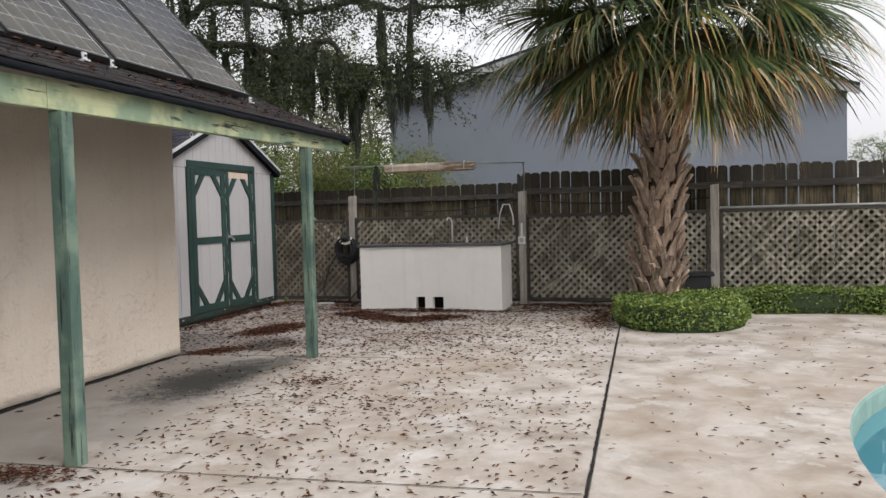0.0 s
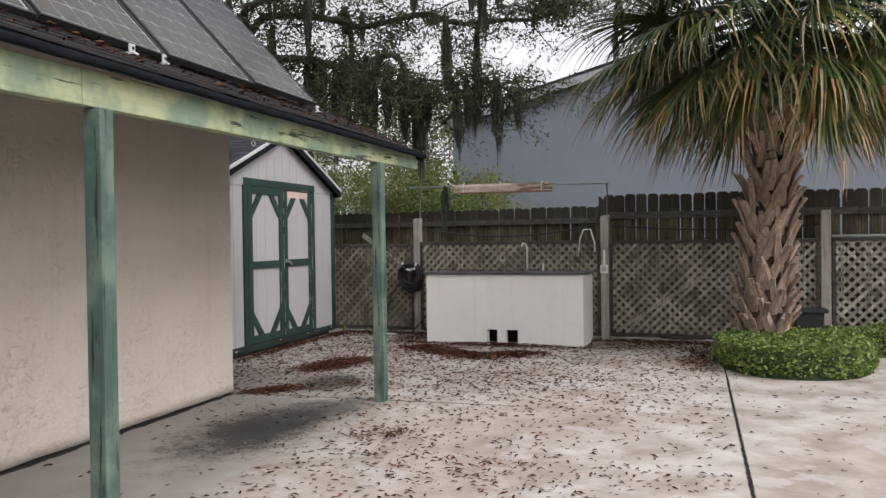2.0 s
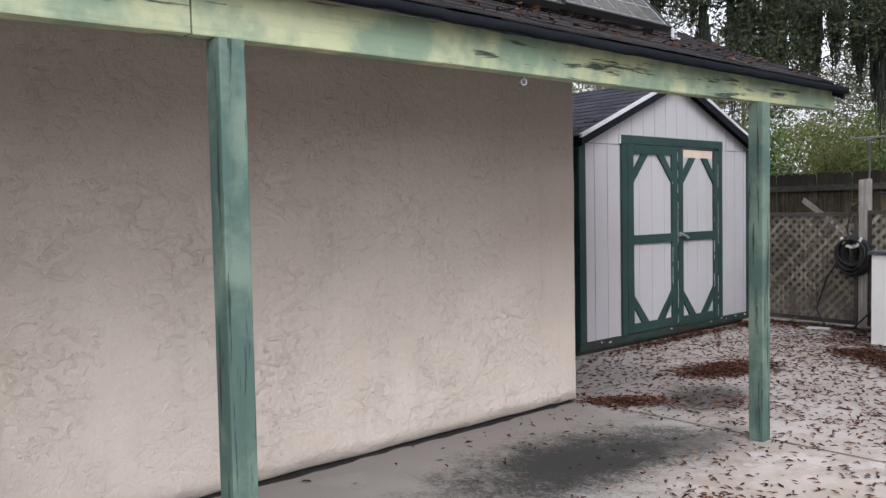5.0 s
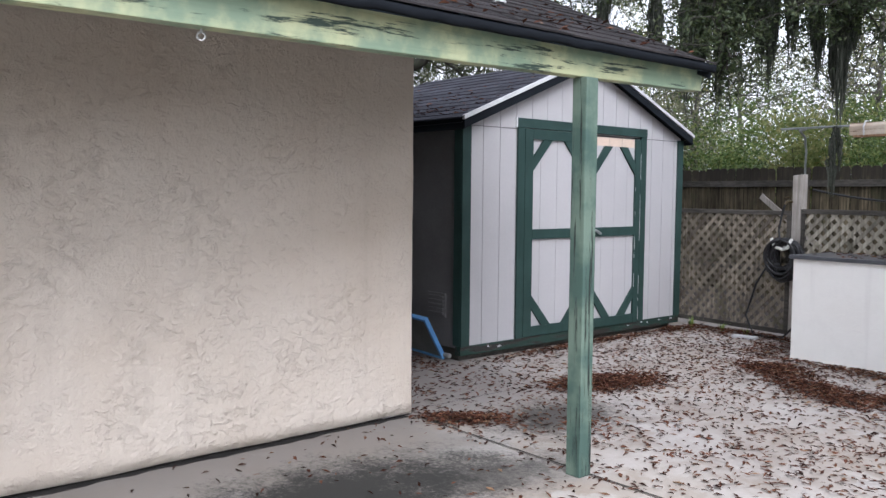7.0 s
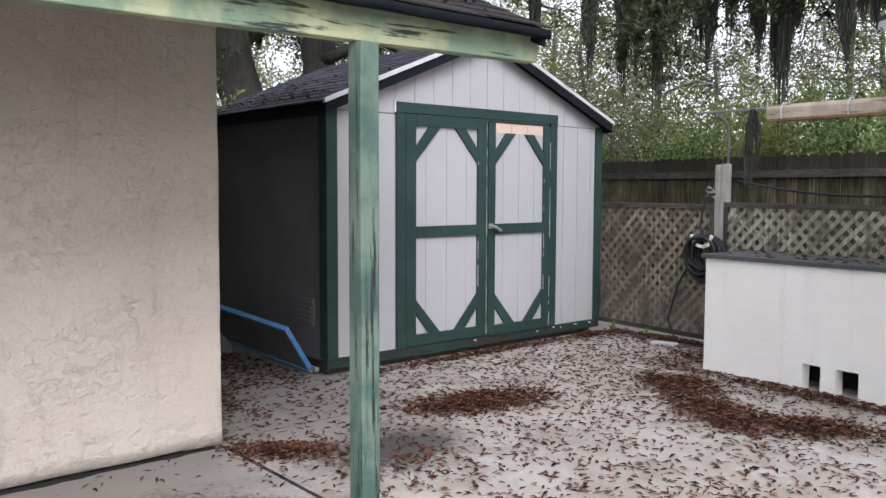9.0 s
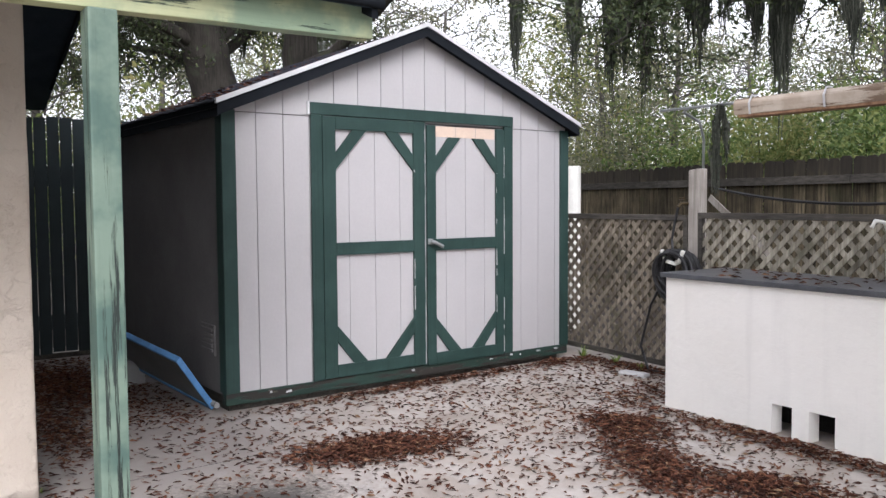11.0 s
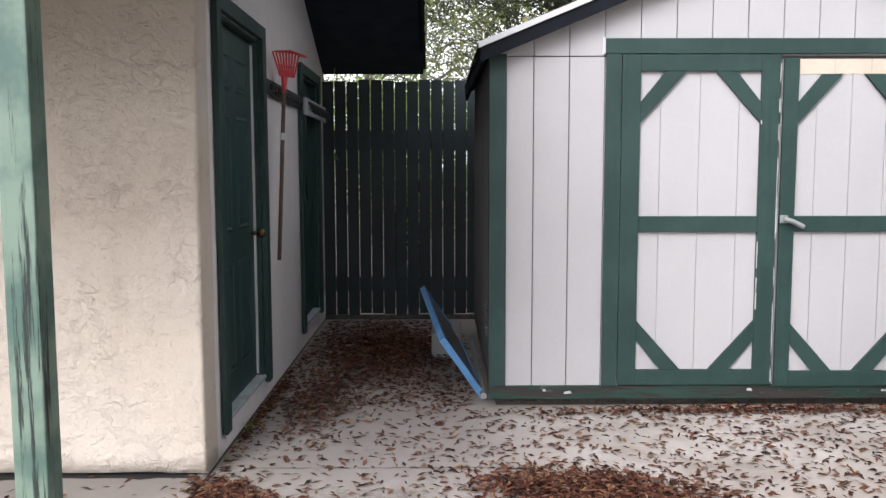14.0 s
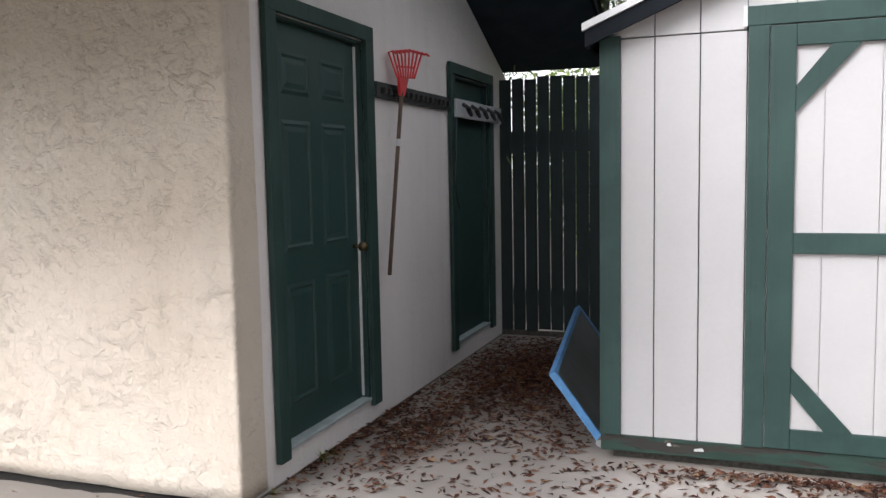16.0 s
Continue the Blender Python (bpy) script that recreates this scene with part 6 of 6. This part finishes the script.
def build_fence_things():
    # coiled hose on its hanger
    hose = thing("garden_hose", pose(0, 0, 0), "coiled black garden hose on a hanger on the fence post", "hose")
    rnd = random.Random(6)
    c = along(0.13, -0.12, 0.90)
    for k in range(22):
        bm = bmesh.new()
        ra, rb = rnd.uniform(0.10, 0.17), rnd.uniform(0.13, 0.20)
        ox, oy, oz = rnd.uniform(-0.02, 0.02), -0.009 * k + 0.06, rnd.uniform(-0.05, 0.0)
        pts = [c + Vector((ox + ra * math.sin(a), oy + 0.012 * math.sin(2 * a), oz + 0.12 - rb + rb * math.cos(a))) for a in (2 * math.pi * i / 22 for i in range(23))]
        tube(bm, pts, 0.014, 6)
        part("loop", bm, M["black_rubber"], hose, "", True)
    bm = bmesh.new()
    tube(bm, [c + Vector((-0.12, 0, -0.05)), along(-0.2, -0.1, 0.55), along(-0.32, -0.09, 0.2), along(-0.2, -0.12, 0.02), along(0.1, -0.1, 0.02), along(0.3, -0.05, 0.25)], 0.011, 6)
    part("tail", bm, M["black_rubber"], hose, "", True)
    hang = thing("hose_hanger", fence_m(0.14, -0.03) @ Matrix.Translation((0, 0, -0.03)), "pale metal hose hanger with two arms", "hanger")
    bm = bmesh.new()
    tube(bm, [(-0.11, -0.19, 1.05), (-0.07, -0.19, 0.965), (0.0, -0.16, 0.945), (0.07, -0.19, 0.965), (0.11, -0.19, 1.05)], 0.017, 6)
    part("arm", bm, M["pvc"], hang)
    part("back_plate", box_bm(0.0, 0.1, -0.16, 0.0, 0.955, 0.975, 0.003), M["pvc"], hang)
    # tap on the post
    tap = thing("hose_tap", fence_m(0.10, -0.03), "old brass tap on the fence post", "tap")
    bm = bmesh.new()
    tube(bm, [(0.02, 0, 1.38), (0.0, -0.06, 1.38), (0.0, -0.09, 1.35)], 0.013, 8)
    part("body", bm, M["old_brass"], tap)
    bm = bmesh.new()
    tube(bm, [(-0.025, -0.05, 1.42), (0.025, -0.05, 1.42)], 0.011, 6)
    part("wheel", bm, M["old_brass"], tap)
    bm = bmesh.new()
    tube(bm, [(0.0, -0.09, 1.35), (-0.03, -0.09, 1.24), (-0.05, -0.1, 1.10), (-0.02, -0.12, 1.0)], 0.010, 6)
    part("hose_end", bm, M["black_rubber"], tap)
    # overhead lamp trough on a pipe between the posts
    lamp = thing("lamp_trough", pose(0.03, 0, -0.03), "long weathered lamp trough carried on a thin pipe over the counter", "lamp")
    bm = bmesh.new()
    tube(bm, [(0.17, 4.74, 1.62), (0.18, 4.73, 1.9), (0.22, 4.62, 2.03), (0.35, 4.25, 2.07), (0.45, 4.16, 2.075)], 0.011, 8)
    part("bracket_pipe", bm, M["pipe"], lamp, "", True)
    bm = bmesh.new()
    tube(bm, [(0.22, 4.15, 2.085), (1.5, 4.15, 2.08), (2.9, 4.15, 2.06)], 0.010, 8)
    part("pipe", bm, M["pipe"], lamp, "", True)
    bm = bmesh.new()
    tube(bm, [(2.84, 4.46, 1.60), (2.85, 4.44, 1.95), (2.86, 4.30, 2.05), (2.87, 4.15, 2.06)], 0.010, 8)
    part("bracket_pipe", bm, M["pipe"], lamp, "", True)
    bm = prism_bm([(4.08, 2.07), (4.10, 2.10), (4.20, 2.10), (4.22, 2.07), (4.21, 1.995), (4.09, 1.995)], 0, 0.87, 2.19, 0.004)
    part("trough", bm, M["trough"], lamp, "peeling cream-painted trough")
    part("underside", box_bm(0.9, 2.16, 4.095, 4.205, 1.978, 1.9945), M["tool_wood"], lamp)
    for x in (1.0, 1.5, 2.05):
        bm = bmesh.new()
        tube(bm, [(x, 4.075, 1.99), (x, 4.06, 2.06), (x, 4.09, 2.11), (x, 4.15, 2.115)], 0.007, 5)
        part("strap", bm, M["white_trim"], lamp)
    # cable slung along the boards
    bm = bmesh.new()
    for xa, xb, za, zb, sag in ((0.24, 2.78, 1.50, 1.53, 0.14), (2.9, 5.4, 1.50, 1.47, 0.06)):
        tube(bm, [along(xa + (xb - xa) * k / 14, 0.13, za + (zb - za) * k / 14 - sag * 4 * (k / 14) * (1 - k / 14)) for k in range(15)], 0.011, 6)
    solid("slung_cable", bm, M["black_rubber"], "black cable slung along the board fence", "cable", "")
    # tap pipe and stub on the counter
    sink = thing("counter_tap", CT_M, "thin steel standpipe tap on the dark countertop", "tap")
    bm = bmesh.new()
    tube(bm, [(1.235, 0.50, 0.915), (1.235, 0.50, 1.22), (1.225, 0.47, 1.27), (1.20, 0.42, 1.28), (1.19, 0.40, 1.24)], 0.012, 8)
    part("standpipe", bm, M["pvc"], sink, "", True)
    bm = bmesh.new()
    tube(bm, [(1.45, 0.50, 0.915), (1.45, 0.50, 1.01)], 0.014, 8)
    part("stub", bm, M["pvc"], sink)
    bm = bmesh.new()
    tube(bm, [along(2.50, -0.04, 1.10), along(2.53, -0.05, 1.33), along(2.58, -0.06, 1.45), along(2.67, -0.06, 1.45), along(2.72, -0.05, 1.28), along(2.72, -0.04, 1.15)], 0.010, 6)
    solid("bent_tube", bm, M["pvc"], "bent white metal tube hooked over the lattice", "tube", "", smooth=True)
    box = thing("outlet_box", fence_m(2.845, -0.035), "small pale electrical box with conduit on the fence post", "outlet box")
    part("box", box_bm(-0.05, 0.05, -0.05, 0.001, 0.88, 0.985, 0.006), M["pvc"], box)
    bm = bmesh.new()
    tube(bm, [(0, -0.02, 0.985), (0, -0.02, 1.18)], 0.016, 8)
    part("conduit", bm, M["pvc"], box)
    part("cover", box_bm(-0.03, 0.03, -0.055, -0.0505, 0.90, 0.965, 0.001), M["nb_trim"], box)
    # brace on the gate panel and loose boards
    brace = solid("gate_brace", box_bm(-0.68, 0.68, -0.012, 0.006, -0.02, 0.02, 0.003), M["lattice"], "slanting weathered board across the lattice gate", "board", "", fence_m(3.55, -0.035) @ Matrix.Translation((0, 0, 0.5)) @ Matrix.Rotation(radians(-34), 4, "Y"))
    solid("loose_board", box_bm(-1.2, 0.0, -0.012, 0.012, -0.04, 0.04, 0.003), M["post_wood"], "grey board leaning aslant on the board fence", "board", "", Matrix.Translation((-2.0, 7.93, 1.44)) @ Matrix.Rotation(radians(-10.3), 4, "Z") @ Matrix.Rotation(radians(180 + 35), 4, "Y"))
    for x, y, r in ((-2.46, 5.78, 0.09), (-2.34, 5.92, 0.083)):
        bm = bmesh.new()
        tube(bm, [(0, 0, -0.03), (0, 0, 1.79)], r, 16)
        bmesh.ops.bevel(bm, geom=[e for e in bm.edges if len({round(v.co.z, 2) for v in e.verts}) == 1], offset=0.006, segments=2, affect="EDGES")
        solid("white_roll", bm, M["pvc"], "upright white plastic roll standing behind the lattice", "roll", "", pose(x, y, 0), group="white rolls")
    bm = bmesh.new()
    tube(bm, [along(5.52, -0.03, 1.325), along(8.05, -0.03, 1.325)], 0.016, 8)
    solid("top_pipe", bm, M["pipe"], "pale metal pipe along the top of the lattice", "pipe", "")
    solid("flat_stone", box_bm(-0.12, 0.12, -0.05, 0.05, 0, 0.03, 0.012), M["white_trim"], "flat white stone on the ground by the lattice", "stone", "", pose(-0.2, 4.42, 0.0, 0, 0, 10))
    crate = thing("black_crate", pose(5.2, 3.72, 0), "black plastic crate with a wide rim beside the palm", "crate")
    part("body", prism_bm([(-0.13, 0.0), (0.13, 0.0), (0.16, 0.46), (-0.16, 0.46)], 1, -0.12, 0.12, 0.01), M["black_rubber"], crate)
    part("rim", box_bm(-0.2, 0.2, -0.16, 0.16, 0.4605, 0.50, 0.008), M["black_rubber"], crate)
    # one beard of moss on the pipe
    ob = new("hanging_moss", MOSS_KINDS[1])
    ob.matrix_basis = Matrix.Translation((0.76, 4.15, 2.06)) @ Matrix.Diagonal((0.62, 0.62, 0.6, 1))
    tagged(ob, "dark Spanish moss draped over the lamp pipe", "moss", "beards of hanging moss")


M["trough"] = flaked_paint("trough_paint", (0.42, 0.34, 0.26), (0.56, 0.49, 0.40), (0.20, 0.14, 0.095), 0, 0.54)
build_fence_things()


# ---- under the porch ----
def build_table():
    tab = thing("patio_table", pose(0.79, -5.08, 0), "grey-framed patio table with a frosted glass top", "table")
    bm = box_bm(-0.53, 0.53, -0.86, 0.86, 0.725, 0.742)
    edges = [e for e in bm.edges if abs(e.verts[0].co.z - e.verts[1].co.z) > 0.01]
    bmesh.ops.bevel(bm, geom=edges, offset=0.11, segments=6, affect="EDGES")
    part("glass_top", bm, M["frosted"], tab, "greenish frosted glass top")
    n, rim = 8, []
    for cx, cy, a0 in ((0.43, 0.76, 0), (-0.43, 0.76, 90), (-0.43, -0.76, 180), (0.43, -0.76, 270)):
        rim += [(cx + 0.115 * math.cos(radians(a0 + 90 * k / n)), cy + 0.115 * math.sin(radians(a0 + 90 * k / n)), 0.728) for k in range(n + 1)]
    bm = bmesh.new()
    tube(bm, rim + rim[:1], 0.024, 8)
    part("rim", bm, M["table_grey"], tab, "rounded grey metal rim", True)
    for sx in (-1, 1):
        for sy in (-1, 1):
            bm = bmesh.new()
            tube(bm, [(0.44 * sx, 0.76 * sy, 0.71), (0.42 * sx, 0.74 * sy, 0.4), (0.46 * sx, 0.78 * sy, 0.0)], 0.018, 8)
            part("leg", bm, M["table_grey"], tab, "", True)


M["frosted"] = plain("frosted_glass", (0.17, 0.20, 0.18), 0.25, vary=0.15, scale=20.0)
M["table_grey"] = plain("table_metal", (0.085, 0.09, 0.085), 0.5, 0.2, vary=0.2)
build_table()
hook = thing("eye_hook", pose(1.395, -2.04, 1.952), "small white screw eye under the porch beam", "hook")
hb = bmesh.new()
tube(hb, [(0, 0, 0.062), (0, 0, 0.022)], 0.004, 6)
part("shank", hb, M["white_trim"], hook)
hb = bmesh.new()
tube(hb, [(0.004 * math.sin(a), 0.013 * math.sin(a), 0.009 + 0.013 * math.cos(a)) for a in (2 * math.pi * i / 14 for i in range(15))], 0.0035, 6)
part("eye", hb, M["white_trim"], hook, "", True)


# ---- weeds in the joints ----
def build_weed(x, y, size, blades, seed):
    rnd = random.Random(seed)
    bm = bmesh.new()
    for k in range(blades):
        a, lean, h = rnd.uniform(0, 6.28), rnd.uniform(0.2, 1.0), size * rnd.uniform(0.5, 1.0)
        d, side = Vector((math.cos(a), math.sin(a), 0)), Vector((-math.sin(a), math.cos(a), 0))
        prev = None
        for i in range(4):
            f = i / 3
            c = d * (0.012 + lean * h * f * f) + Vector((0, 0, h * f * (1 - 0.35 * lean * f)))
            w = side * (0.006 * (1.05 - f) * size / 0.08)
            cur = (bm.verts.new(c - w), bm.verts.new(c + w))
            if prev:
                bm.faces.new((prev[0], prev[1], cur[1], cur[0]))
            prev = cur
    solid("weed_tuft", bm, M["hedge_leaf"], "small green weed tuft growing at the wall's foot", "weed", "", pose(x, y, 0.001), group="weeds in the joints")


for wx, wy, ws, wb in ((-0.62, 0.05, 0.07, 16), (-0.75, 0.045, 0.05, 10), (-0.18, 0.04, 0.04, 8), (-0.95, 4.62, 0.14, 26), (-0.6, 4.66, 0.12, 22), (-0.3, 4.63, 0.10, 16), (2.72, 4.2, 0.10, 18)):
    build_weed(wx, wy, ws, wb, int(1000 + wx * 100))
